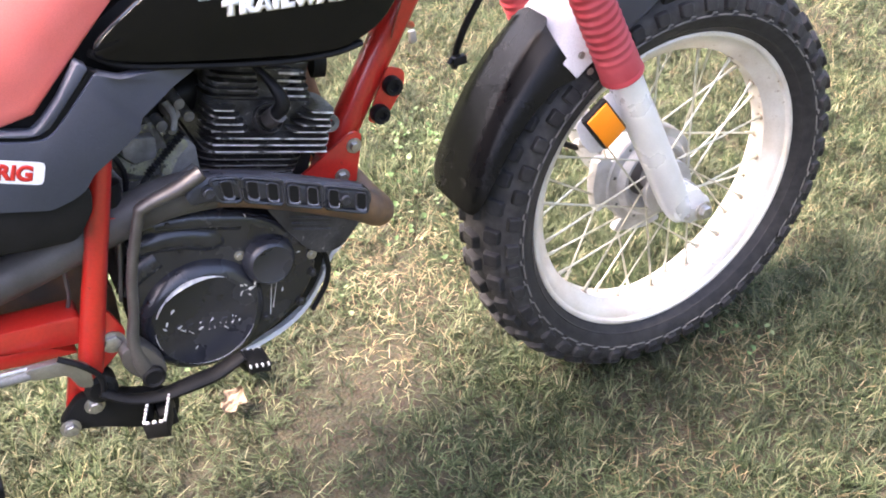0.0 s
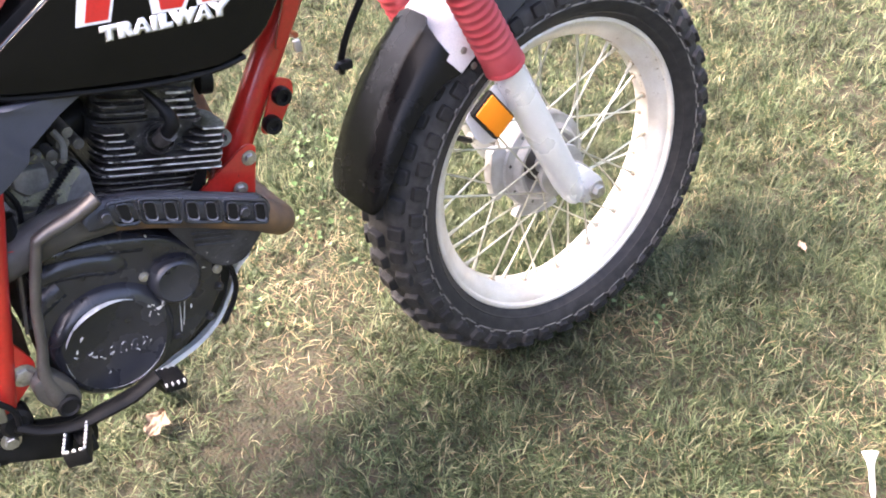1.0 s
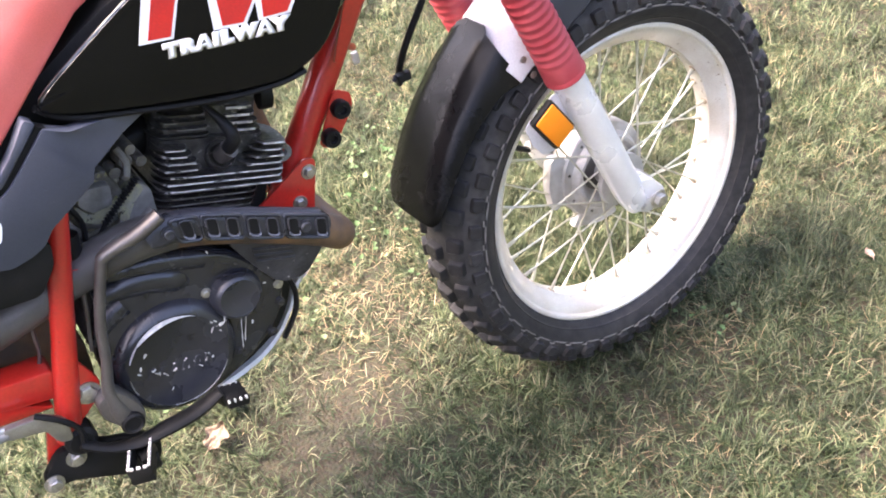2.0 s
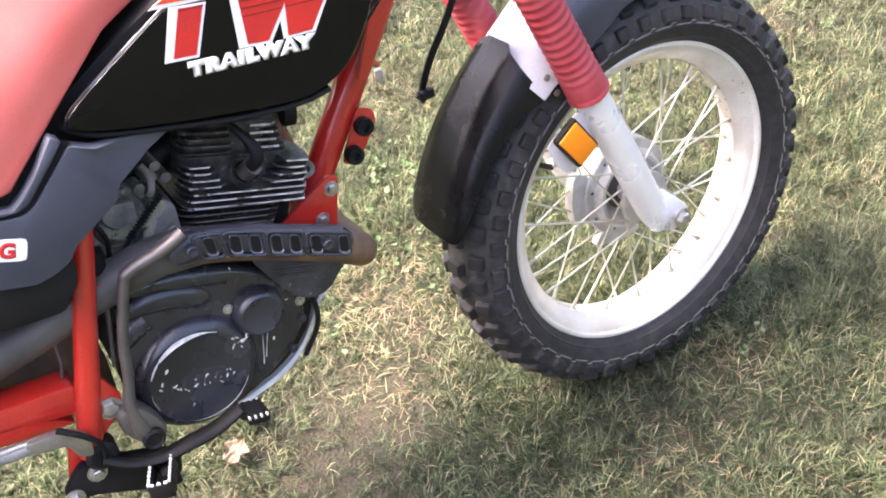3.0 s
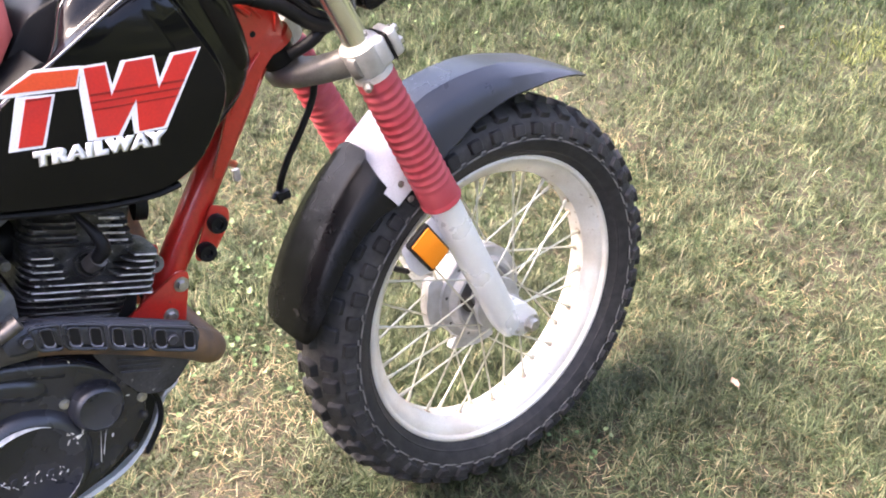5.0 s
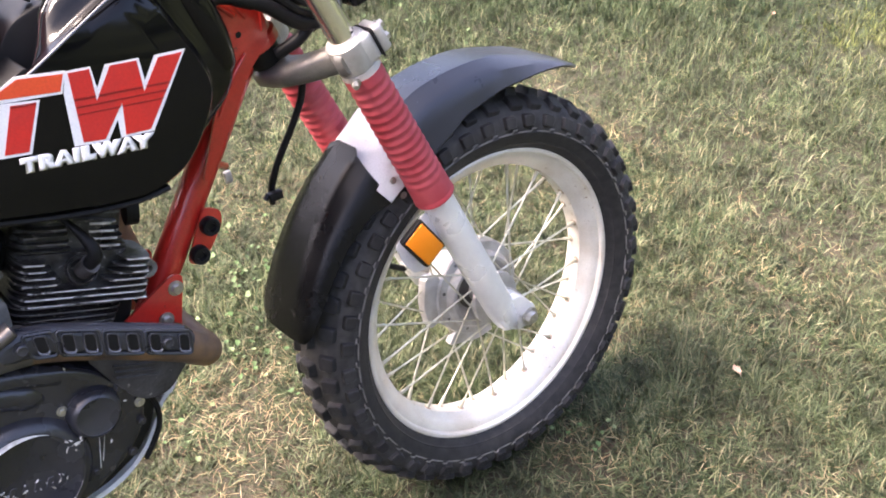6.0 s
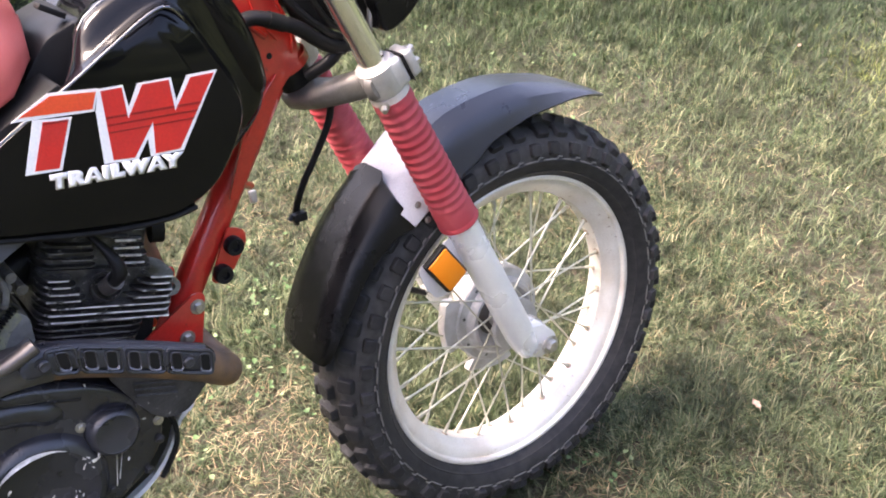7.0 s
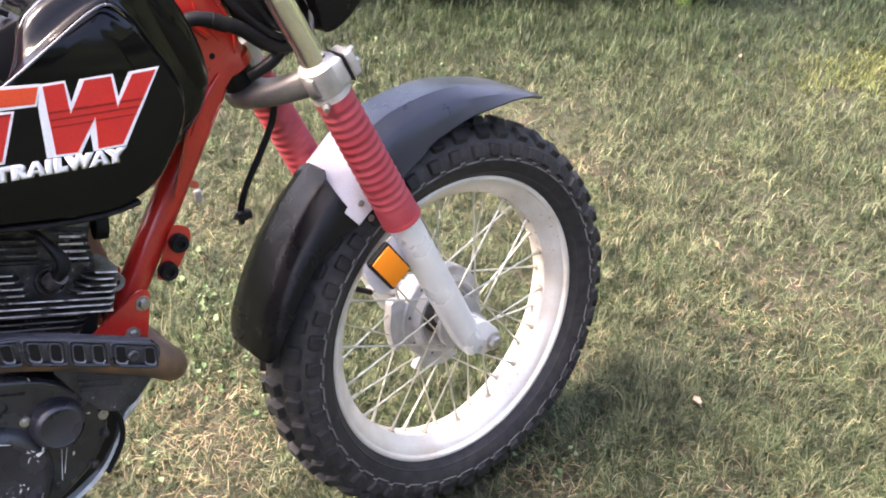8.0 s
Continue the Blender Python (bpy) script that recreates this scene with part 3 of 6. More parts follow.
def guard_section(deg, width=1.0, lift=0.0, thick=0.0032, skew=0.0):
    (rc,), (re,) = lerp_table(deg, CROWN), lerp_table(deg, EDGE)
    rc, re = rc + lift, re + lift
    out = []
    for y, f in ((0.0, 1.0), (0.022, 0.995), (0.033, 0.985), (0.0365, 0.93), (0.052, 0.80), (0.0605, 0.62), (0.0655, 0.30), (0.0690, 0.0)):
        out.append((y * width, re + (rc - re) * f))
    top = [(-y, r) for y, r in out[::-1]] + out[1:]
    low = [(y * 0.965, r - thick) for y, r in top[::-1]]
    return [ring(deg + skew * (0.0 if abs(y) < 0.03 else 0.33 + 0.67 * (abs(y) - 0.030) / 0.039), r, y) for y, r in top + low]


def shell(rings):
    """Closed skin of sections that run over the top and back underneath."""
    g = Geo().grid(rings, True, False)
    n = len(rings[0])
    for base in (0, n * (len(rings) - 1)):
        g.f += [(base + i, base + i + 1, base + n - 2 - i, base + n - 1 - i) for i in range(n // 2 - 1)]
    return g


def build_guard():
    rings = []
    for i in range(29):
        t = i / 28
        deg = 57 + 55 * t
        w = 1.0 if deg > 70 else 0.15 + 0.85 * math.sqrt(max(0.0, 1 - ((70 - deg) / 13.2) ** 2))
        rings.append(guard_section(deg, w))
    front = part("front_mudguard", shell(rings), BLADE, bike, "weathered black plastic front mudguard blade", 28)
    rings = []
    for i in range(33):
        t = i / 32
        deg = 121.2 + 43.3 * t
        w = 1.0 if deg < 158 else 0.62 + 0.38 * math.sqrt(max(0.0, 1 - ((deg - 158) / 7.0) ** 2))
        rings.append(guard_section(deg, w, 0.004, skew=3.7 * (1 - t) ** 8))
    part("rear_mudguard_flap", shell(rings), BLACK_PLASTIC, bike, "scuffed black plastic mudguard rear flap", 45)
    # pale brace between the fork legs, under the rear flap
    rings = []
    for deg in (106, 108, 110, 113, 116, 119, 122, 126):
        rc = lerp_table(deg, CROWN)[0]
        sec = [(-0.071, 0.318), (-0.0675, rc - 0.038), (-0.054, rc - 0.018), (-0.036, rc - 0.008), (0, rc - 0.003), (0.036, rc - 0.008), (0.054, rc - 0.018), (0.0675, rc - 0.038), (0.071, 0.318)]
        sec += [(y * 0.97, r - 0.003) for y, r in sec[::-1]]
        rings.append([ring(deg + (7 if abs(y) > 0.06 else 5 if abs(y) > 0.05 else 0) * max(0, 123 - deg) / 17, r, y) for y, r in sec])
    brace = part("fork_brace", Geo().grid(rings), BRACE, bike, "pale grey painted fork brace", 30)
    for p in ((-0.181, -0.0735, 0.289), (-0.168, -0.0735, 0.262)):
        part("brace_bolt", hexbolt(p, 0.0034, 0.0025), STEEL, brace)


build_guard()


def build_reflector():
    g = Geo()
    tilt = Euler((0, radians(-33), 0)).to_matrix()
    c = Vector((-0.1695, -0.106, 0.1990))
    g.box(c, (0.0430, 0.011, 0.0655), 0.004, tilt)
    hs = part("reflector", g, DULL_BLACK, bike, "amber side reflector in a black housing")
    part("lens", Geo().box(c + Vector((0, -0.005, 0)), (0.0362, 0.006, 0.0572), 0.002, tilt), AMBER, hs, "bright amber prismatic lens")
    part("reflector_bracket", Geo().prism(rounded([(-0.206, 0.204), (-0.196, 0.172), (-0.181, 0.150), (-0.160, 0.150), (-0.128, 0.178), (-0.110, 0.215), (-0.150, 0.235)], 0.008), -0.094, -0.091, 0.001), BRACE, hs, "pale metal reflector bracket")


build_reflector()

# ---- motorcycle: tank ----
def smooth_loop(pts, k=4):
    n = len(pts)
    out = []
    for i in range(n):
        p0, p1, p2, p3 = (Vector(pts[(i + j) % n]) for j in (-1, 0, 1, 2))
        for s in range(k):
            t = s / k
            out.append(0.5 * (2 * p1 + (p2 - p0) * t + (2 * p0 - 5 * p1 + 4 * p2 - p3) * t * t + (3 * p1 - p0 - 3 * p2 + p3) * t ** 3))
    return out


def mix_loop(a, b, t):
    return [Vector(p) * (1 - t) + Vector(q) * t for p, q in zip(a, b)]


TANK_FACE = [(-0.764, 0.503), (-0.731, 0.526), (-0.649, 0.569), (-0.600, 0.592), (-0.550, 0.618), (-0.512, 0.637), (-0.490, 0.640), (-0.473, 0.617), (-0.457, 0.585), (-0.442, 0.553), (-0.435, 0.525), (-0.444, 0.497), (-0.476, 0.455), (-0.513, 0.437), (-0.558, 0.437), (-0.672, 0.463), (-0.750, 0.487)]
TANK_MID = [(-0.745, 0.498), (-0.700, 0.512), (-0.632, 0.540), (-0.588, 0.590), (-0.562, 0.641), (-0.493, 0.668), (-0.455, 0.661), (-0.430, 0.643), (-0.408, 0.602), (-0.393, 0.555), (-0.392, 0.520), (-0.410, 0.492), (-0.455, 0.462), (-0.505, 0.440), (-0.558, 0.439), (-0.670, 0.464), (-0.740, 0.488)]
TANK_TOP = [(-0.700, 0.490), (-0.650, 0.488), (-0.595, 0.500), (-0.566, 0.545), (-0.548, 0.630), (-0.485, 0.656), (-0.440, 0.656), (-0.410, 0.640), (-0.392, 0.600), (-0.380, 0.550), (-0.384, 0.512), (-0.410, 0.490), (-0.450, 0.470), (-0.505, 0.450), (-0.558, 0.450), (-0.660, 0.470), (-0.700, 0.482)]


def build_tank():
    face, mid, top = TANK_FACE, TANK_MID, TANK_TOP
    centre = (-0.57, 0.53)
    ins = [tuple(Vector(centre) + (Vector(p) - Vector(centre)) * 0.985) for p in face]
    flat = [tuple(Vector(centre) + (Vector(p) - Vector(centre)) * 0.80) for p in face]
    half = [(-0.1570, flat), (-0.1566, ins), (-0.1545, face), (-0.1500, mix_loop(face, mid, 0.06)), (-0.1440, mix_loop(face, mid, 0.10)), (-0.1405, mix_loop(face, mid, 0.13)), (-0.1385, mix_loop(face, mid, 0.20)), (-0.1340, mix_loop(face, mid, 0.50)), (-0.1295, mix_loop(face, mid, 0.80)), (-0.1260, mix_loop(face, mid, 0.91)), (-0.1175, mix_loop(face, mid, 0.96)), (-0.1100, mid), (-0.0900, mix_loop(mid, top, 0.35)), (-0.0500, mix_loop(mid, top, 0.85)), (0.0, top)]
    half = [(y, [(p[0], p[1], y + (0.011 * min(1.0, max(0.0, (p[1] - 0.592) / 0.045)) ** 1.5 if y < -0.15 and l is not flat else 0.0)) for p in l]) for y, l in half]
    loops = half + [(-y, [(p[0], p[1], -p[2]) for p in l]) for y, l in half[-2::-1]]
    # the far flank narrows towards the seat
    rings = [[(p[0], p[2] * (1 - 0.5 * min(1, max(0, (-0.50 - p[0]) / 0.14)) if y > 0 else 1), p[1] - (0.055 * min(1, max(0, (-0.47 - p[0]) / 0.12)) if y > 0 and p[1] > 0.54 else 0)) for p in smooth_loop(l)] for y, l in loops]
    tank = part("fuel_tank", Geo().grid(rings), BLACK_PAINT, bike, "gloss black fuel tank with red and white graphics", 40)
    bulge = [(-0.470, -0.098, 0.668), (-0.442, -0.112, 0.645), (-0.424, -0.117, 0.606), (-0.411, -0.117, 0.564), (-0.405, -0.114, 0.530), (-0.406, -0.110, 0.514)]
    part("front_bulge", Geo().tube(bulge, [0.010, 0.019, 0.0215, 0.0215, 0.019, 0.008], 20, smooth=5), BLACK_PAINT, tank, "rounded glossy front bulge of the tank", 60)
    # glossy beads on pressed side and shoulder creases, added to catch a highlight line
    for y, l, a, b in ((-0.1545, face, 0, 7), (-0.1190, mix_loop(face, mid, 0.95), 2, 11)):
        pts = smooth_loop(l)[a * 4:b * 4]
        part("pressed_crease", Geo().tube([(p[0], y, p[1]) for p in pts], [0.0005] + [0.0017] * (len(pts) - 2) + [0.0005], 8), EDGE_PAINT, tank)
    # seam flange under the tank
    low = [(-0.768, 0.498), (-0.742, 0.478), (-0.672, 0.456), (-0.600, 0.437), (-0.540, 0.428), (-0.505, 0.430)]
    g = Geo().tube([(x, -0.146, z) for x, z in low], 0.006, 8, smooth=4, flat=0.6)
    part("tank_rear", Geo().prism(rounded([(-0.655, 0.500), (-0.640, 0.560), (-0.590, 0.618), (-0.545, 0.632), (-0.530, 0.500)], 0.012), -0.070, 0.070, 0.008), CABLE, tank, "dull black rear of the tank")
    part("seam_flange", g, DULL_BLACK, tank)
    g = Geo().prism(rounded([(-0.765, 0.498), (-0.735, 0.474), (-0.600, 0.436), (-0.50, 0.432), (-0.50, 0.46), (-0.70, 0.50)], 0.01), -0.140, 0.140, 0.004)
    part("tank_underside", g, DULL_BLACK, tank)
    # filler cap
    cap = part("filler_cap", Geo().lathe([(0.041, -0.03), (0.043, 0.0), (0.043, 0.012), (0.040, 0.019), (0.030, 0.022), (0.004, 0.023)], (-0.500, 0.0, 0.640), (-0.20, 0, 1), 32), GREY_PLASTIC, tank, "grey plastic filler cap")
    for i in range(14):
        a = radians(i * 360 / 14)
        tilt = Vector((-0.196, 0, 0.981))
        e = Vector((math.cos(a), math.sin(a), math.cos(a) * 0.2)) * 0.0432
        q = Vector((-0.500, 0, 0.640)) + e
        part("grip", Geo().tube([q + tilt * 0.001, q + tilt * 0.015], 0.0028, 8), GREY_PLASTIC, cap)
    # graphics lie in thin layers on the flat side
    Y = -0.1570

    def layer(name, poly, k, mat, label=""):
        part(name, Geo().prism(poly, Y, Y - 0.0004 * k, 0), mat, tank, label)

    BAR = [(-0.6603, 0.5735), (-0.6219, 0.5911), (-0.5760, 0.5831), (-0.5845, 0.5626)]
    STEM = [(-0.6412, 0.5705), (-0.6061, 0.5637), (-0.6283, 0.5162), (-0.6615, 0.5217)]
    ZIG = [(-0.5767, 0.5824), (-0.5522, 0.5799), (-0.5516, 0.5572), (-0.5382, 0.5776), (-0.5043, 0.5743), (-0.5039, 0.5503), (-0.4881, 0.5722), (-0.4553, 0.5695), (-0.5080, 0.4981), (-0.5423, 0.5025), (-0.5407, 0.5214), (-0.5551, 0.5037), (-0.5885, 0.5093), (-0.5835, 0.5620)]
    layer("stripe_border", BAR, 1, WHITE_PAINT, "white border of a graphic")
    layer("stripe_border", STEM, 1, WHITE_PAINT)
    layer("stripe_border", ZIG, 1, WHITE_PAINT)
    layer("stripe", [(-0.6520, 0.5762), (-0.6205, 0.5880), (-0.5788, 0.5806), (-0.5858, 0.5653)], 2, ORANGE_DECAL, "orange red graphic")
    RED_STEM = [(-0.6330, 0.5663), (-0.6100, 0.5618), (-0.6302, 0.5192), (-0.6521, 0.5231)]
    layer("stripe", RED_STEM, 2, RED_DECAL)
    RED_ZIG = [(-0.5745, 0.5798), (-0.5540, 0.5778), (-0.5552, 0.5462), (-0.5338, 0.5752), (-0.5070, 0.5724), (-0.5075, 0.5402), (-0.4848, 0.5690), (-0.4595, 0.5672), (-0.5111, 0.5010), (-0.5368, 0.5040), (-0.5320, 0.5366), (-0.5580, 0.5065), (-0.5790, 0.5106)]
    layer("stripe", RED_ZIG, 2, RED_DECAL, "red zigzag graphic")
    # fine dark bands across the red shapes
    def bands(poly, z0, slope, count, gap):
        for i in range(count):
            zz = z0 - i * gap
            hits = []
            for p, q in zip(poly, poly[1:] + poly[:1]):
                f = [c[1] - (zz + slope * (c[0] + 0.55)) for c in (p, q)]
                if f[0] * f[1] < 0:
                    hits.append(p[0] + (q[0] - p[0]) * f[0] / (f[0] - f[1]))
            hits.sort()
            for a, b in zip(hits[::2], hits[1::2]):
                h = 0.0011 - 0.0002 * i
                za, zb = zz + slope * (a + 0.55), zz + slope * (b + 0.55)
                layer("fine_band", [(a, za - h), (b, zb - h), (b, zb + h), (a, za + h)], 3, DARK_RED)

    bands(RED_ZIG, 0.550, -0.12, 3, 0.0075)
    bands(RED_STEM, 0.562, -0.12, 2, 0.0075)
    word = bpy.data.curves.new("tank_word", "FONT")
    word.body, word.size, word.shear, word.bevel_depth, word.bevel_resolution, word.space_character = "TRAILWAY", 0.0165, 0.05, 0.0024, 0, 1.30
    tmp = new("tank_word", word)
    dg = bpy.context.evaluated_depsgraph_get()
    me = bpy.data.meshes.new_from_object(tmp.evaluated_get(dg))
    bpy.data.objects.remove(tmp)
    a, b = Vector((-0.6436, 0.5000)), Vector((-0.5098, 0.4815))
    xs, hs = [v.co.x for v in me.vertices], [v.co.y for v in me.vertices]
    me.transform(Matrix.Translation((-min(xs), -min(hs), 0)))
    k = (b - a).length / (max(xs) - min(xs))
    ang = math.atan2(b.y - a.y, b.x - a.x)
    M = Matrix.Translation((a.x, Y - 0.0008, a.y)) @ Matrix.Rotation(-ang, 4, "Y") @ Matrix.Rotation(radians(90), 4, "X") @ Matrix.Diagonal((k, 0.0160 / (max(hs) - min(hs)), 0.12, 1))
    me.transform(M)
    me.materials.clear()
    part("lettering", me, WHITE_PAINT, tank, "white slanted word on the tank")


build_tank()


# ---- motorcycle: seat and side panel ----
def build_seat():
    rows = [(-0.598, 0.622, 0.648, 0.030, 0.022), (-0.608, 0.602, 0.668, 0.070, 0.050), (-0.640, 0.580, 0.690, 0.105, 0.070), (-0.700, 0.562, 0.705, 0.130, 0.086), (-0.770, 0.512, 0.700, 0.150, 0.098), (-0.832, 0.462, 0.690, 0.158, 0.108), (-0.900, 0.456, 0.685, 0.160, 0.116), (-1.000, 0.456, 0.685, 0.160, 0.120), (-1.120, 0.470, 0.690, 0.155, 0.118), (-1.280, 0.505, 0.700, 0.145, 0.112), (-1.420, 0.560, 0.705, 0.120, 0.095), (-1.445, 0.590, 0.690, 0.090, 0.070)]
    rings = []
    for x, zb, zt, wb, wt in rows:
        zm = zb + (zt - zb) * 0.62
        prof = [(0.0, zb + 0.02), (wb * 0.9, zb), (wb, zb + 0.010), (wb * 0.985, zb + (zt - zb) * 0.3), (wt + (wb - wt) * 0.45, zm), (wt + 0.006, zt - 0.016), (wt - 0.012, zt - 0.003), (0.0, zt + 0.004)]
        ring_pts = [(x, -y, z) for y, z in prof] + [(x, y, z) for y, z in prof[-2:0:-1]]
        rings.append(smooth3(ring_pts))
    seat = part("seat", Geo().grid(rings), SEAT, bike, "faded red vinyl seat", 60)
    part("seat_base", Geo().prism(rounded([(-0.60, 0.59), (-0.70, 0.545), (-0.785, 0.500), (-0.82, 0.46), (-0.80, 0.43), (-0.70, 0.46), (-0.60, 0.57)], 0.01), -0.128, 0.128, 0.006), DULL_BLACK, seat, "black seat base")
    part("seat_pan", Geo().prism(rounded([(-1.10, 0.475), (-0.84, 0.475), (-0.79, 0.500), (-0.79, 0.43), (-0.84, 0.40), (-1.10, 0.42)], 0.01), -0.145, 0.145, 0.006), DULL_BLACK, seat, "black seat pan")
    g = Geo().box((-0.573, -0.052, 0.640), (0.028, 0.018, 0.006), 0.001, Euler((0, 0.6, 0)).to_matrix())
    part("seat_bracket", g, DULL_BLACK, seat, "dark slotted steel bracket")


def smooth3(pts, k=3):
    n = len(pts)
    out = []
    for i in range(n):
        p0, p1, p2, p3 = (Vector(pts[(i + j) % n]) for j in (-1, 0, 1, 2))
        for s in range(k):
            t = s / k
            out.append(0.5 * (2 * p1 + (p2 - p0) * t + (2 * p0 - 5 * p1 + 4 * p2 - p3) * t * t + (3 * p1 - p0 - 3 * p2 + p3) * t ** 3))
    return out


def build_side_panel():
    def bend(g):
        g.v = [(x, y + max(0.0, x + 0.748) * 0.40 + min(1.0, max(0.0, (x + 0.748) / 0.012)) * max(0.0, 0.476 - z) * 0.45, z) for x, y, z in g.v]
        return g

    poly = [(-1.26, 0.490), (-0.868, 0.449), (-0.845, 0.441), (-0.831, 0.4385), (-0.820, 0.443), (-0.805, 0.4555), (-0.784, 0.474), (-0.771, 0.486), (-0.7655, 0.4825), (-0.752, 0.4750), (-0.748, 0.4740), (-0.664, 0.4515), (-0.660, 0.4480), (-0.6946, 0.4380), (-0.736, 0.4230), (-0.748, 0.4180), (-0.774, 0.4035), (-0.7994, 0.3905), (-0.8119, 0.3770), (-0.826, 0.3715), (-0.847, 0.3686), (-0.8887, 0.3830), (-1.06, 0.436), (-1.26, 0.460)]
    panel = part("side_panel", bend(Geo().prism(rounded(poly, 0.004, 3), -0.168, -0.150, 0.003)), PANEL, bike, "faded blue grey plastic side panel", 30)
    strip = [(-1.26, 0.4940), (-0.868, 0.4535), (-0.846, 0.4455), (-0.834, 0.4440), (-0.8225, 0.4480), (-0.808, 0.4610), (-0.787, 0.4800), (-0.7745, 0.4925), (-0.783, 0.5000), (-0.8075, 0.4715), (-0.827, 0.4545), (-0.838, 0.4475), (-0.866, 0.4560), (-1.26, 0.5100)]
    part("panel_upper_strip", Geo().prism(rounded(strip, 0.002, 2), -0.1675, -0.150, 0.0015), PANEL, panel)
    part("panel_groove", Geo().prism([(x - 0.004, z + 0.003) for x, z in poly[1:9]] + [(x + 0.004, z - 0.004) for x, z in poly[8:0:-1]], -0.1640, -0.150, 0), CABLE, panel, "dark groove below the seat")
    low = [(-1.26, 0.458), (-1.06, 0.434), (-0.888, 0.3850), (-0.847, 0.3706), (-0.822, 0.3770), (-0.806, 0.3760), (-0.812, 0.350), (-0.8343, 0.3249), (-0.8738, 0.3301), (-0.9033, 0.3374), (-1.06, 0.350), (-1.26, 0.400)]
    part("panel_lower", Geo().prism(rounded(low, 0.008, 3), -0.162, -0.135, 0.005), DULL_BLACK, panel, "dull black lower panel")
    # unseen from the near side, added to shade the ground
    part("far_side_panel", Geo().prism(rounded([(-1.26, 0.490), (-0.83, 0.440), (-0.77, 0.485), (-0.70, 0.455), (-0.78, 0.40), (-0.83, 0.34), (-1.06, 0.35), (-1.26, 0.42)], 0.006), 0.150, 0.168, 0.003), PANEL, bike, "side panel on the stand side")
    # sticker
    g = Geo().prism(rounded([(-0.905, 0.4480), (-0.8366, 0.4180), (-0.8455, 0.3970), (-0.913, 0.4270)], 0.005, 2), -0.168, -0.1685, 0)
    part("sticker", g, WHITE_PAINT, panel, "white sticker with red letters")
    word = bpy.data.curves.new("panel_word", "FONT")
    word.body, word.size, word.bevel_depth, word.bevel_resolution = "RIG", 0.0200, 0.0012, 0
    tmp = new("panel_word", word)
    me = bpy.data.meshes.new_from_object(tmp.evaluated_get(bpy.context.evaluated_depsgraph_get()))
    bpy.data.objects.remove(tmp)
    me.transform(Matrix.Translation((-0.8820, -0.1688, 0.4178)) @ Matrix.Rotation(radians(23.7), 4, "Y") @ Matrix.Rotation(radians(90), 4, "X") @ Matrix.Diagonal((1, 1, 0.15, 1)))
    me.materials.clear()
    part("sticker_lettering", me, RED_DECAL, panel, "red sticker letters")


build_seat()
build_side_panel()


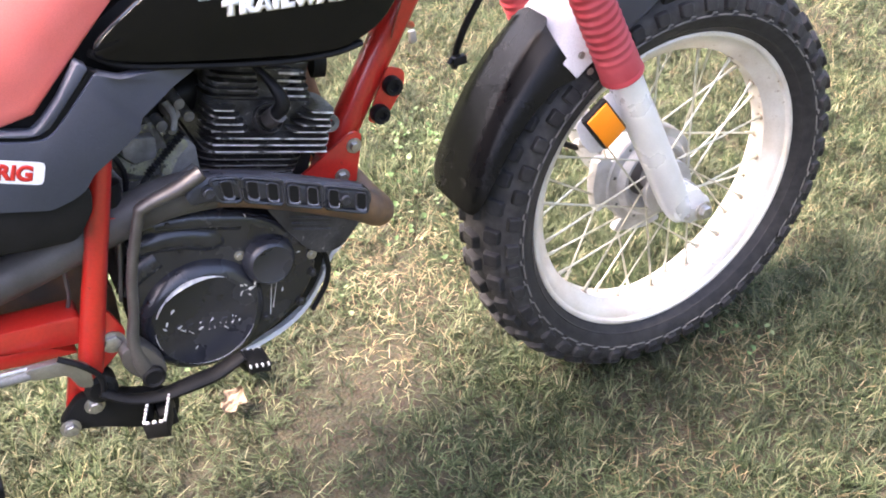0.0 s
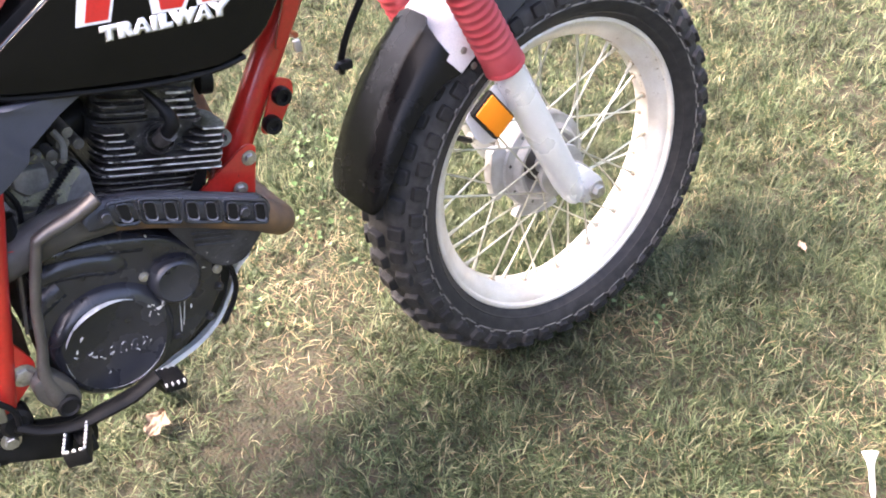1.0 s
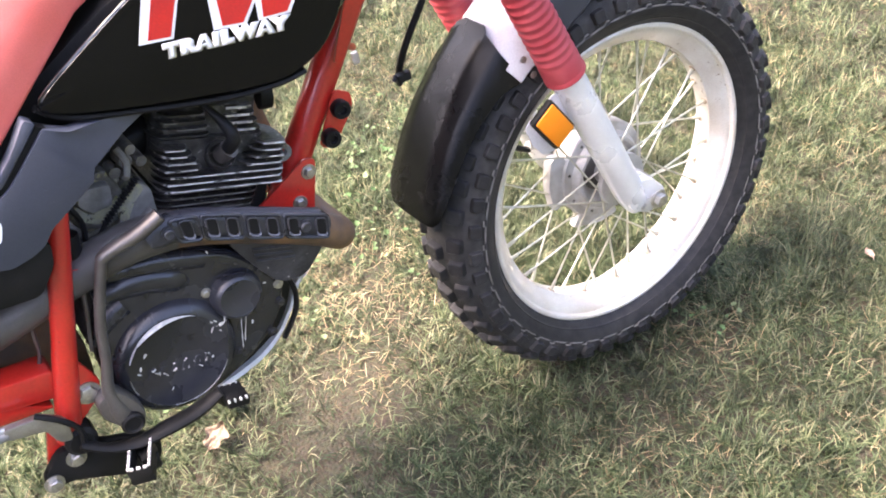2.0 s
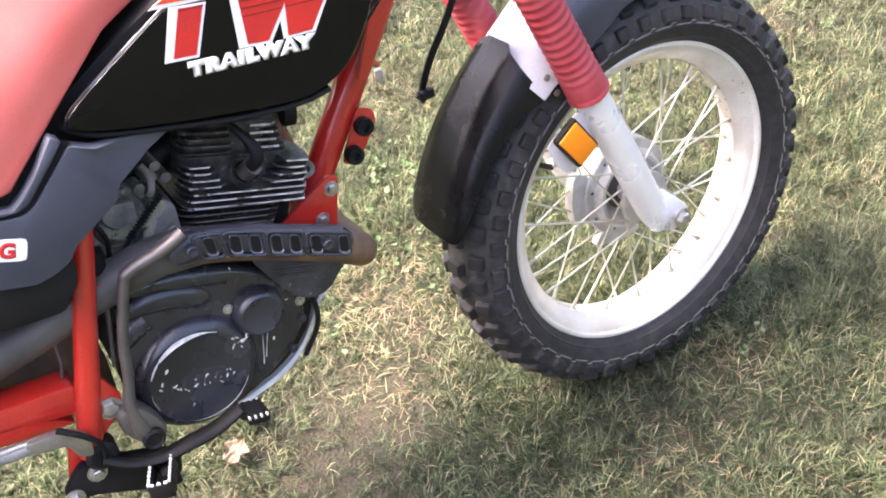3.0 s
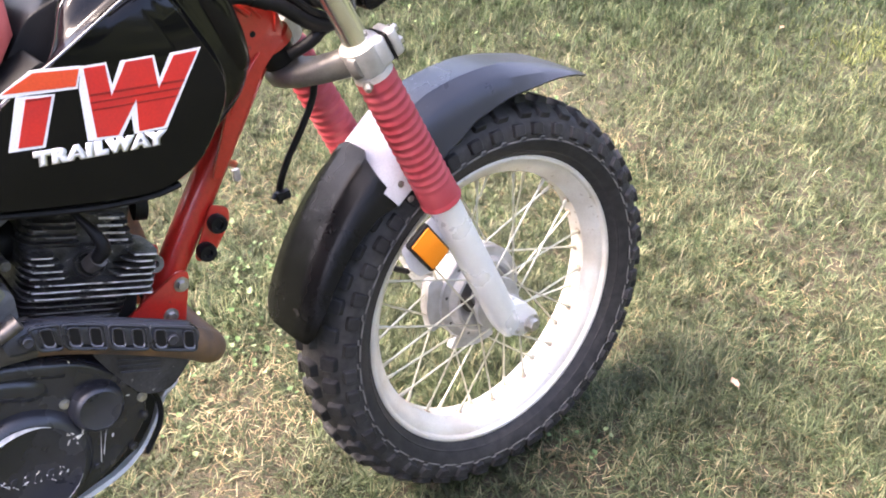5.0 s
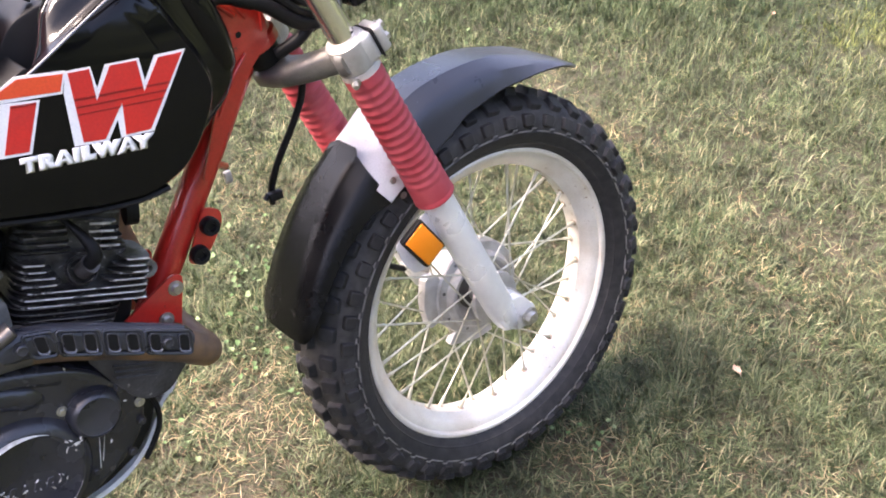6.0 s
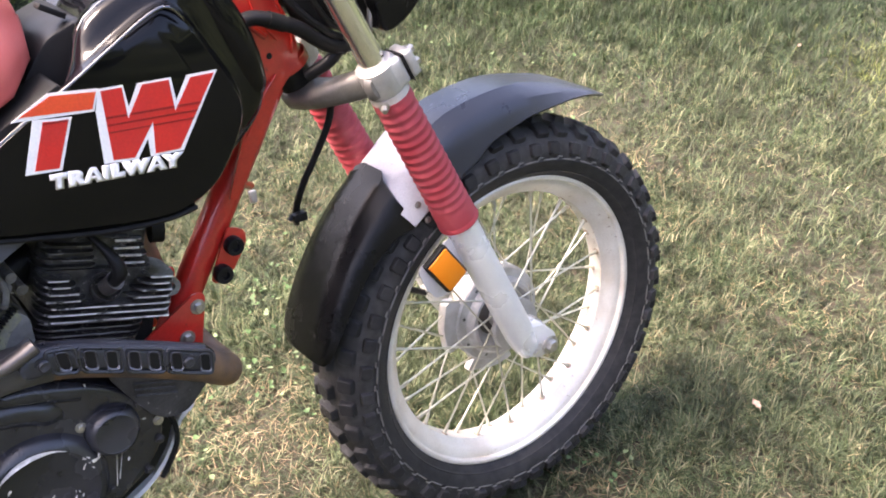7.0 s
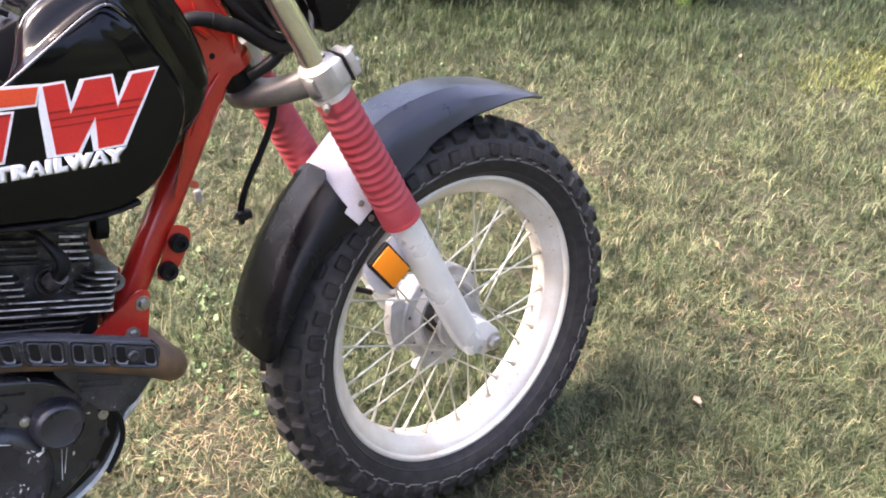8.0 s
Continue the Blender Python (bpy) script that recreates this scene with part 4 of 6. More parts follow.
# ---- motorcycle: frame ----
def build_frame():
    tube = [(-0.330, 0, 0.484), (-0.397, 0, 0.389), (-0.444, 0, 0.323), (-0.500, 0, 0.244), (-0.548, 0, 0.176)]
    part("down_tube", Geo().tube(tube, 0.0195, 20), RED, bike, "red painted frame down tube with chipped paint")
    axis0 = Vector((-0.302, 0, 0.500))
    part("head_tube", Geo().tube([axis0 + FORK_UP * s for s in (0.0, 0.012, 0.015, 0.17)], [0.031, 0.031, 0.027, 0.027], 24), RED, bike)
    part("steering_bearing_cover", Geo().tube([axis0 - FORK_UP * 0.026, axis0 + FORK_UP * 0.006], [0.022, 0.026], 24), DULL_BLACK, bike, "black rubber steering bearing cover")
    g = Geo()
    for y in (-0.031, 0.031):
        g.prism(rounded([(-0.400, 0.640), (-0.398, 0.600), (-0.372, 0.560), (-0.372, 0.480), (-0.424, 0.368), (-0.412, 0.366), (-0.372, 0.425), (-0.330, 0.484), (-0.300, 0.512), (-0.300, 0.548), (-0.322, 0.590), (-0.330, 0.640)], 0.008), y - 0.0022, y + 0.0022, 0.001)
    gus = part("head_gusset", g, RED, bike, "red pressed steel gussets at the steering head")
    part("gusset_rib", Geo().tube([(-0.392, -0.034, 0.606), (-0.372, -0.036, 0.585), (-0.340, -0.036, 0.552)], 0.0035, 8), RED, gus)
    part("gusset_rib", Geo().tube([(-0.352, -0.034, 0.535), (-0.362, -0.035, 0.500), (-0.372, -0.035, 0.468)], 0.004, 8), RED, gus)
    for pts, r in (([(-0.398, -0.034, 0.612), (-0.386, -0.036, 0.570), (-0.378, -0.036, 0.520)], 0.0024), ([(-0.318, -0.033, 0.590), (-0.306, -0.034, 0.556), (-0.308, -0.034, 0.524)], 0.0026), ([(-0.385, -0.034, 0.440), (-0.360, -0.036, 0.480), (-0.335, -0.036, 0.505)], 0.0030), ([(-0.352, -0.035, 0.600), (-0.345, -0.036, 0.575), (-0.326, -0.036, 0.545)], 0.0022)):
        part("weld_seam", Geo().tube(pts, [r * 0.6, r, r * 0.6], 8, smooth=6), RED, gus)
    for x, z, r in ((-0.338, 0.528, 0.0040),):
        # a black disc on the gusset gives the hole its darkness
        part("gusset_hole", Geo().lathe([(r, 0), (r * 0.9, 0.0004), (0.0005, 0.0004)], (x, -0.0332, z), (0, -1, 0), 16), CABLE, gus, "black disc drawn as a drilled hole")
    part("backbone", Geo().tube([(-0.31, 0, 0.60), (-0.40, 0, 0.59), (-0.50, 0, 0.555)], 0.026, 20), RED, bike)
    # damper bracket ahead of the down tube, on the near side
    br = part("guard_bracket", Geo().prism(rounded([(-0.430, 0.334), (-0.408, 0.322), (-0.411, 0.302), (-0.446, 0.260), (-0.466, 0.268), (-0.455, 0.290)], 0.008), -0.026, -0.022, 0.001), RED, bike, "red bracket carrying two black rubber bushes")
    for x, z in ((-0.4295, 0.3095), (-0.4508, 0.2778)):
        b = part("rubber_bush", Geo().lathe([(0.0112, 0), (0.0122, 0.004), (0.0122, 0.012), (0.0108, 0.0150), (0.0060, 0.0145), (0.0050, 0.010), (0.001, 0.010)], (x, -0.024, z), (0, -1, 0), 24), CABLE, br, "black rubber bush")
    plate = [(-0.498, 0.276), (-0.4855, 0.272), (-0.4865, 0.262), (-0.505, 0.196), (-0.600, 0.215), (-0.575, 0.238)]
    for y in (-0.046, 0.046):
        pl = part("engine_mount_plate", Geo().prism(rounded(plate, 0.006), y - 0.0025, y + 0.0025, 0.001), RED, bike)
        if y < 0:
            for x, z in ((-0.4975, 0.2580), (-0.5190, 0.2225)):
                part("mount_bolt", hexbolt((x, y - 0.0025, z), 0.0068, 0.007), BOLT, pl)
    # rear upright tube and lower brackets
    tube = [(-0.772, -0.122, 0.435), (-0.791, -0.130, 0.378), (-0.8225, -0.130, 0.285), (-0.8465, -0.130, 0.215), (-0.8695, -0.130, 0.147), (-0.8755, -0.130, 0.129)]
    ft = part("frame_upright", Geo().tube(tube, [0.0115, 0.0120, 0.0125, 0.0135, 0.0140, 0.0140], 18, smooth=4), RED, bike, "red painted frame upright tube")
    part("pivot_plate", Geo().prism(rounded([(-0.850, 0.232), (-0.832, 0.216), (-0.820, 0.182), (-0.834, 0.160), (-0.862, 0.140), (-0.872, 0.180)], 0.008), -0.134, -0.126, 0.002), RED, ft)
    part("pivot_bolt", hexbolt((-0.8375, -0.134, 0.1755), 0.0095, 0.006), BOLT, ft)
    part("lower_bracket", Geo().prism(rounded([(-0.890, 0.150), (-0.868, 0.140), (-0.866, 0.105), (-0.890, 0.070), (-0.904, 0.074), (-0.910, 0.096)], 0.008), -0.122, -0.112, 0.002), RED, ft)
    arm = [(-1.05, 0.249), (-0.936, 0.232), (-0.858, 0.220), (-0.862, 0.183), (-0.905, 0.194), (-0.945, 0.207), (-1.05, 0.228)]
    sw = part("swing_arm", Geo().prism(rounded(arm, 0.008), -0.130, -0.092, 0.006), RED, bike, "red swing arm beam")
    part("swing_arm_web", Geo().prism(rounded([(-1.05, 0.226), (-0.955, 0.206), (-0.90, 0.192), (-0.872, 0.172), (-0.93, 0.182), (-1.05, 0.210)], 0.006), -0.126, -0.098, 0.003), RED, sw)
    # foot rest plate
    rest = part("footrest_plate", Geo().prism(rounded([(-0.892, 0.122), (-0.862, 0.118), (-0.842, 0.104), (-0.806, 0.088), (-0.790, 0.072), (-0.797, 0.044), (-0.831, 0.042), (-0.893, 0.078), (-0.916, 0.080), (-0.920, 0.096)], 0.010), -0.137, -0.124, 0.002), DULL_BLACK, bike, "black steel foot rest plate")
    for x, z in ((-0.8790, 0.1064), (-0.9110, 0.0885)):
        part("plate_bolt", hexbolt((x, -0.138, z), 0.0078, 0.008), BOLT, rest)
    peg = part("foot_peg", Geo().box((-0.812, -0.1565, 0.078), (0.020, 0.040, 0.022), 0.003), DULL_BLACK, bike, "black steel foot peg with bare serrated edges")
    sweep = Euler((0, 0, -radians(22))).to_matrix()
    root = Vector((-0.812, -0.158, 0.092))
    for x in (-0.0115, 0.0115):
        part("peg_rail", Geo().box(root + sweep @ Vector((x, -0.022, 0)), (0.0035, 0.044, 0.020), 0.001, sweep), DULL_BLACK, peg)
        for i in range(7):
            part("tooth", Geo().box(root + sweep @ Vector((x, -0.004 - i * 0.0064, 0.0110)), (0.0030, 0.0044, 0.0030), 0.0006, sweep, 1), BARE, peg)
    part("peg_end", Geo().box(root + sweep @ Vector((0, -0.0445, -0.001)), (0.0265, 0.0035, 0.021), 0.001, sweep), DULL_BLACK, peg)
    for i in range(3):
        part("tooth", Geo().box(root + sweep @ Vector((-0.0075 + i * 0.0075, -0.0445, 0.0110)), (0.0044, 0.0030, 0.0030), 0.0006, sweep, 1), BARE, peg)
    # brake pedal and rod
    lever = [(-0.868, -0.148, 0.128), (-0.845, -0.154, 0.110), (-0.815, -0.158, 0.100), (-0.785, -0.160, 0.1005), (-0.745, -0.162, 0.103), (-0.712, -0.164, 0.114)]
    pedal = part("brake_pedal", Geo().tube(lever, [0.009, 0.008, 0.010, 0.0125, 0.0125, 0.010], 12, smooth=4, flat=0.6), DULL_BLACK, bike, "black brake pedal with a toothed pad")
    part("pedal_pad", Geo().box((-0.700, -0.166, 0.101), (0.026, 0.034, 0.012), 0.002, Euler((0, 0.3, 0)).to_matrix()), DULL_BLACK, pedal)
    for i in range(4):
        for y in (-0.182, -0.151):
            part("pad_tooth", Geo().box((-0.7105 + i * 0.0068, y, 0.1085 - i * 0.0018), (0.0026, 0.003, 0.0044), 0.0006), BARE, pedal)
    part("pedal_pivot", Geo().lathe([(0.018, 0), (0.018, 0.022), (0.013, 0.026), (0.004, 0.026)], (-0.866, -0.122, 0.128), (0, -1, 0), 24), DULL_BLACK, pedal)
    rod = part("brake_linkage", Geo().tube([(-1.05, -0.145, 0.196), (-0.952, -0.145, 0.194), (-0.915, -0.145, 0.188)], 0.0045, 10), BOLT, bike, "dull plated brake rod and arm")
    part("rod_sleeve", Geo().tube([(-0.965, -0.146, 0.190), (-0.925, -0.146, 0.184)], 0.0068, 14), DULL_ALLOY, rod)
    part("brake_arm", Geo().prism(rounded([(-0.928, 0.194), (-0.890, 0.188), (-0.868, 0.168), (-0.872, 0.140), (-0.886, 0.146), (-0.892, 0.168), (-0.928, 0.178)], 0.006), -0.152, -0.142, 0.002), STEEL, rod, "worn steel brake arm")
    part("arm_spring", Geo().tube([(-0.895, -0.150, 0.192), (-0.875, -0.156, 0.176), (-0.862, -0.152, 0.150), (-0.866, -0.150, 0.125)], 0.0035, 8, smooth=4), CABLE, rod)


build_frame()


# ---- motorcycle: engine ----
E1, E2, E0 = Vector((0.94, 0, -0.34)), Vector((0.34, 0, 0.94)), Vector((-0.642, 0, 0.285))


def eng(u, y, w):
    p = E0 + E1 * u + E2 * w
    return Vector((p.x, y, p.z))


def plate_u(g, u0, u1, y0, y1, w0, w1, r=0.012, cut=None):
    """Flat fin square to the cylinder: u, y extents, from w0 to w1, with rounded corners."""
    poly = rounded([(u0, y0), (u1, y0), (u1, y1), (u0, y1)], r, 4)
    n = len(poly)
    g.add([eng(u, y, w0) for u, y in poly] + [eng(u, y, w1) for u, y in poly], [tuple(range(n))[::-1], tuple(range(n, 2 * n))] + [(i, (i + 1) % n, n + (i + 1) % n, n + i) for i in range(n)])
    return g


def build_engine():
    block = part("cylinder_barrel", plate_u(Geo(), -0.040, 0.048, -0.062, 0.062, -0.030, 0.120), FINS, bike, "black finned engine cylinder with worn fin edges")
    for i in range(6):
        w = -0.012 + i * 0.0076
        part("fin", plate_u(Geo(), -0.054, 0.062 + 0.002 * i, -0.078, 0.078, w, w + 0.0022, 0.02), FINS, block)
        part("fin_edge", plate_u(Geo(), -0.036, 0.044 + 0.002 * i, -0.0788, -0.0765, w + 0.0010, w + 0.0021, 0.0004), DULL_ALLOY, block, "dull worn fin edge")
    head = part("cylinder_head", plate_u(Geo(), -0.054, 0.074, -0.074, 0.074, 0.034, 0.088, 0.02), FINS, bike, "black finned cylinder head")
    for i in range(7):
        w = 0.0345 + i * 0.0079
        sides = [(-0.054, 0.094)] if i < 3 else [(-0.054, -0.004 - 0.006 * (i - 3)), (0.040 + 0.006 * (i - 3), 0.094)]
        for u0, u1 in sides:
            part("fin", plate_u(Geo(), u0, u1, -0.094, 0.094 if i < 3 else -0.03, w, w + 0.0022, 0.020), FINS, head)
            g = plate_u(Geo(), u0 + 0.004 + 0.003 * (i % 3), u1 - 0.006 - 0.004 * (i % 2), -0.0950, -0.0925, w + 0.0008, w + 0.0022, 0.0006)
            part("fin_edge", g, FIN_EDGE, head, "bare worn fin edge")
            if u1 > 0.09:
                turn_round = [eng(u1 - 0.020 + 0.0203 * math.sin(a), -0.074 - 0.0203 * math.cos(a), w + 0.0014) for a in (0.1, 0.4, 0.7, 1.0, 1.3)]
                part("fin_edge", Geo().tube(turn_round, [0.0005, 0.0008, 0.0009, 0.0008, 0.0004], 5), FIN_EDGE, head)
    g = Geo()
    plate_u(g, -0.052, 0.012, -0.058, 0.058, 0.086, 0.118, 0.012)
    plate_u(g, -0.046, 0.006, -0.066, 0.066, 0.092, 0.108, 0.008)
    rocker = part("rocker_cover", g, FINS, bike, "black rocker cover under the tank")
    for i in range(4):
        w = 0.0895 + i * 0.0080
        part("fin", plate_u(Geo(), -0.056 + 0.003 * i, 0.010 - 0.002 * i, -0.074, 0.060, w, w + 0.0022, 0.016), FINS, rocker)
    for u0, u1, w in ((-0.030, 0.002, 0.0982), (-0.044, -0.030, 0.1062), (-0.016, 0.000, 0.1144)):
        part("fin_edge", plate_u(Geo(), u0, u1, -0.0750, -0.0730, w, w + 0.0013, 0.0005), DULL_ALLOY, rocker)
    # added black block: stands in for the dark gap ahead of the cylinder
    part("dark_gap_block", plate_u(Geo(), 0.040, 0.098, -0.040, 0.008, -0.046, 0.031, 0.010), DULL_BLACK, block, "added black block filling the dark gap ahead of the cylinder")
    g = plate_u(Geo(), 0.022, 0.072, -0.050, 0.050, 0.086, 0.124, 0.012)
    part("rocker_cover_front", g, FINS, rocker)
    for i in range(4):
        w = 0.090 + i * 0.0088
        part("fin", plate_u(Geo(), 0.020, 0.074 - 0.004 * i, -0.066, 0.060, w, w + 0.0022, 0.014), FINS, rocker)
        part("fin_edge", plate_u(Geo(), 0.028, 0.064 - 0.004 * i, -0.0675, -0.0650, w + 0.0003, w + 0.0025, 0.0008), FIN_EDGE, rocker)
    part("tappet_cover", Geo().tube([eng(0.080, -0.030, 0.122), eng(0.094, -0.032, 0.124)], 0.020, 20), DULL_BLACK, rocker)
    # spark plug cap and lead
    path = [eng(-0.022, -0.070, 0.140), eng(-0.004, -0.092, 0.128), eng(0.012, -0.106, 0.112), eng(0.019, -0.110, 0.098), eng(0.016, -0.102, 0.084)]
    plug = part("spark_plug_cap", Geo().tube(path, [0.0032, 0.0042, 0.0068, 0.0085, 0.0078], 14, smooth=4), CABLE, bike, "black rubber spark plug cap and lead")
    part("plug_seal", Geo().tube([eng(0.018, -0.103, 0.085), eng(0.014, -0.090, 0.072)], [0.0105, 0.0100], 16), GREY_LEVER, plug)
    part("plug_well", Geo().lathe([(0.0170, -0.010), (0.0170, -0.001), (0.0155, 0.0015), (0.0130, -0.001), (0.0120, -0.010)], eng(0.014, -0.0905, 0.0745), (0.1, -0.85, 0.5), 24, loop=True), FINS, head, "raised black rim round the spark plug")
    part("mount_lug", Geo().lathe([(0.011, -0.004), (0.011, 0.004), (0.005, 0.004), (0.005, -0.004)], eng(0.097, -0.070, 0.062), (0, -1, 0), 16, loop=True), DIRTY_ALLOY, head)
    # crankcase
    case = [(-0.800, 0.300), (-0.763, 0.304), (-0.738, 0.302), (-0.703, 0.292), (-0.651, 0.267), (-0.609, 0.224), (-0.588, 0.180), (-0.594, 0.146), (-0.619, 0.115), (-0.665, 0.089), (-0.708, 0.074), (-0.761, 0.082), (-0.803, 0.112), (-0.820, 0.165), (-0.812, 0.240)]
    core = part("crankcase", Geo().prism(rounded([(x * 0.985 - 0.006, z * 0.985 + 0.004) for x, z in case], 0.02), -0.085, 0.105, 0.008), ENGINE, bike, "black painted engine crankcase")
    cover = part("clutch_cover", Geo().prism(rounded([(-0.792, 0.250), (-0.740, 0.286), (-0.690, 0.276), (-0.648, 0.258), (-0.606, 0.222), (-0.589, 0.180), (-0.596, 0.146), (-0.621, 0.116), (-0.668, 0.090), (-0.715, 0.076), (-0.768, 0.086), (-0.804, 0.120), (-0.816, 0.170), (-0.808, 0.215)], 0.02), -0.1195, -0.080, 0.012, seg=4), COVER, bike, "satin black clutch cover, scuffed")
    c = (-0.736, -0.119, 0.1555)
    part("cover_disc", Geo().lathe([(0.075, -0.006), (0.071, 0.004), (0.065, 0.011), (0.0605, 0.0142), (0.0575, 0.0150), (0.0560, 0.0143), (0.001, 0.0143)], c, (0, -1, 0), 72), COVER, cover)
    part("small_cover", Geo().lathe([(0.032, -0.004), (0.0300, 0.008), (0.0270, 0.0150), (0.0235, 0.0175), (0.0225, 0.0168), (0.001, 0.0168)], (-0.648, -0.119, 0.197), (0, -1, 0), 48), COVER, cover)
    # bare metal arc where the paint has worn off the rim of the disc
    for a0, a1, w0 in ((66, 128, 0.0062), (54, 70, 0.0016), (126, 152, 0.0026), (172, 196, 0.0016), (235, 330, 0.0009)):
        pts, rad = [], []
        for i in range(15):
            t = i / 14
            a = radians(a0 + (a1 - a0) * t)
            pts.append((c[0] + 0.0578 * math.cos(a), c[1] - 0.0147, c[2] + 0.0578 * math.sin(a)))
            rad.append(w0 * (0.25 + 0.75 * math.sin(math.pi * min(1, 0.12 + 0.86 * (1 - t)))) )
        part("paint_wear", Geo().tube(pts, rad, 6, flat=0.35), BARE, cover, "bare metal where paint has worn off")
    # worn raised band across the disc, drawn as plain short bars
    rnd = random.Random(5)
    base = Vector((-0.776, -0.1334, 0.152))
    along, upw = Vector((0.945, 0, -0.21)).normalized(), Vector((0.32, 0, 0.945))
    for i in range(6):
        o = base + along * (0.0132 * i)
        part("raised_bar", Geo().prism([(o.x + along.x * u + upw.x * v, o.z + along.z * u + upw.z * v) for u, v in ((0, 0), (0.0075, 0), (0.0085, 0.0125), (0.002, 0.0125))], -0.1345, -0.1330, 0.0005, seg=1), COVER, cover)
        for j in range(3):
            u, v = rnd.uniform(0, 0.008), rnd.uniform(0.0, 0.012)
            p = o + along * u + upw * v
            q = p + along * rnd.uniform(-0.002, 0.005) + upw * rnd.uniform(-0.004, 0.004)
            part("paint_wear", Geo().tube([(p.x, -0.1347, p.z), (q.x, -0.1347, q.z)], [0.0006, 0.0012], 5, flat=0.5), BARE, cover)
    def flake(x, y, z, size, turn):
        """A ragged chip of missing paint lying on the metal."""
        poly = []
        for i in range(9):
            a = turn + i * 0.698
            rr = size * rnd.uniform(0.35, 1.0)
            poly.append((x + 1.5 * rr * math.cos(a) * math.cos(turn) - 0.6 * rr * math.sin(a) * math.sin(turn), z + 1.5 * rr * math.cos(a) * math.sin(turn) + 0.6 * rr * math.sin(a) * math.cos(turn)))
        part("paint_wear", Geo().prism(poly, y, y - 0.0004, 0), BARE, cover)

    for x, z, s in ((-0.686, 0.184, 0.004), (-0.678, 0.176, 0.005), (-0.690, 0.174, 0.003), (-0.672, 0.181, 0.003), (-0.681, 0.168, 0.0025), (-0.768, 0.184, 0.003), (-0.778, 0.171, 0.0028), (-0.782, 0.164, 0.0022), (-0.700, 0.140, 0.002), (-0.755, 0.125, 0.0018)):
        flake(x, -0.1333, z, s, rnd.uniform(0, 3))
    for x, z, s in ((-0.640, 0.148, 0.0022), (-0.612, 0.190, 0.0022), (-0.628, 0.178, 0.0020), (-0.662, 0.262, 0.003), (-0.700, 0.268, 0.003), (-0.760, 0.262, 0.0025), (-0.796, 0.190, 0.003)):
        flake(x, -0.1195, z, s, rnd.uniform(0, 3))
    for p, q in (((-0.650, 0.166), (-0.661, 0.120)), ((-0.645, 0.160), (-0.656, 0.128))):
        part("paint_wear", Geo().tube([(p[0], -0.1196, p[1]), (q[0], -0.1196, q[1])], [0.0004, 0.0011], 5, flat=0.5), BARE, cover)
    for x, z in ((-0.679, 0.214), (-0.614, 0.211), (-0.634, 0.166), (-0.597, 0.180), (-0.601, 0.155), (-0.622, 0.121), (-0.667, 0.1185), (-0.800, 0.205), (-0.745, 0.283)):
        part("cover_screw", hexbolt((x, -0.1195, z), 0.0042, 0.004), BOLT if (x, z) in ((-0.679, 0.214), (-0.597, 0.180)) else COVER, cover)
    # cast ridges over the clutch cover
    for k, (pts, r) in enumerate((([(-0.79, 0.262), (-0.745, 0.262), (-0.705, 0.245), (-0.690, 0.232)], 0.017), ([(-0.770, 0.285), (-0.720, 0.276), (-0.668, 0.256)], 0.013), ([(-0.81, 0.215), (-0.79, 0.235), (-0.765, 0.245)], 0.013))):
        part("casting_ridge", Geo().tube([(x, -0.124 + r * 0.9, z) for x, z in pts], [r * 0.6, r, r, r * 0.5][: len(pts)], 20, smooth=4), COVER, cover)
    # crankcase web below the heat shield
    part("case_web", Geo().prism(rounded([(-0.640, 0.268), (-0.560, 0.236), (-0.528, 0.222), (-0.528, 0.210), (-0.560, 0.181), (-0.580, 0.1795), (-0.600, 0.190), (-0.620, 0.225)], 0.01), -0.128, -0.06, 0.004), ENGINE, core)
    for i in range(3):
        part("web_rib", Geo().tube([(-0.615, -0.128, 0.244 - i * 0.008), (-0.570, -0.128, 0.226 - i * 0.008)], 0.0018, 6), ENGINE, core)
    # hanging drain tube along the front of the cover
    part("breather_hose", Geo().tube([(-0.598, -0.112, 0.205), (-0.578, -0.108, 0.165), (-0.580, -0.104, 0.125), (-0.606, -0.104, 0.090)], 0.0035, 8, smooth=5), CABLE, core)
    # kick lever
    path = [(-0.702, -0.162, 0.354), (-0.727, -0.160, 0.344), (-0.764, -0.152, 0.332), (-0.773, -0.150, 0.320), (-0.796, -0.148, 0.260), (-0.808, -0.147, 0.210), (-0.818, -0.147, 0.178), (-0.818, -0.147, 0.150), (-0.815, -0.147, 0.135)]
    kick = part("kick_starter", Geo().tube(path, [0.0095, 0.0095, 0.0080, 0.0072, 0.0068, 0.0068, 0.0085, 0.0125, 0.0125], 16, smooth=4, flat=0.85), GREY_LEVER, bike, "worn grey steel kick starter lever")
    part("kick_boss", Geo().prism(rounded([(-0.836, 0.172), (-0.812, 0.176), (-0.796, 0.146), (-0.792, 0.126), (-0.803, 0.113), (-0.820, 0.119), (-0.837, 0.146)], 0.010), -0.154, -0.130, 0.005), GREY_LEVER, kick)
    part("kick_bolt", Geo().lathe([(0.0130, 0), (0.0130, 0.010), (0.0105, 0.012), (0.0085, 0.010), (0.001, 0.010)], (-0.811, -0.150, 0.128), (0, -1, 0), 20), DULL_BLACK, kick)
    # skid plate
    pts = [(-0.528, 0.165), (-0.538, 0.143), (-0.558, 0.128), (-0.574, 0.102), (-0.602, 0.068), (-0.642, 0.046), (-0.706, 0.034)]
    cc, _ = curve([(x, 0, z) for x, z in pts], 4)
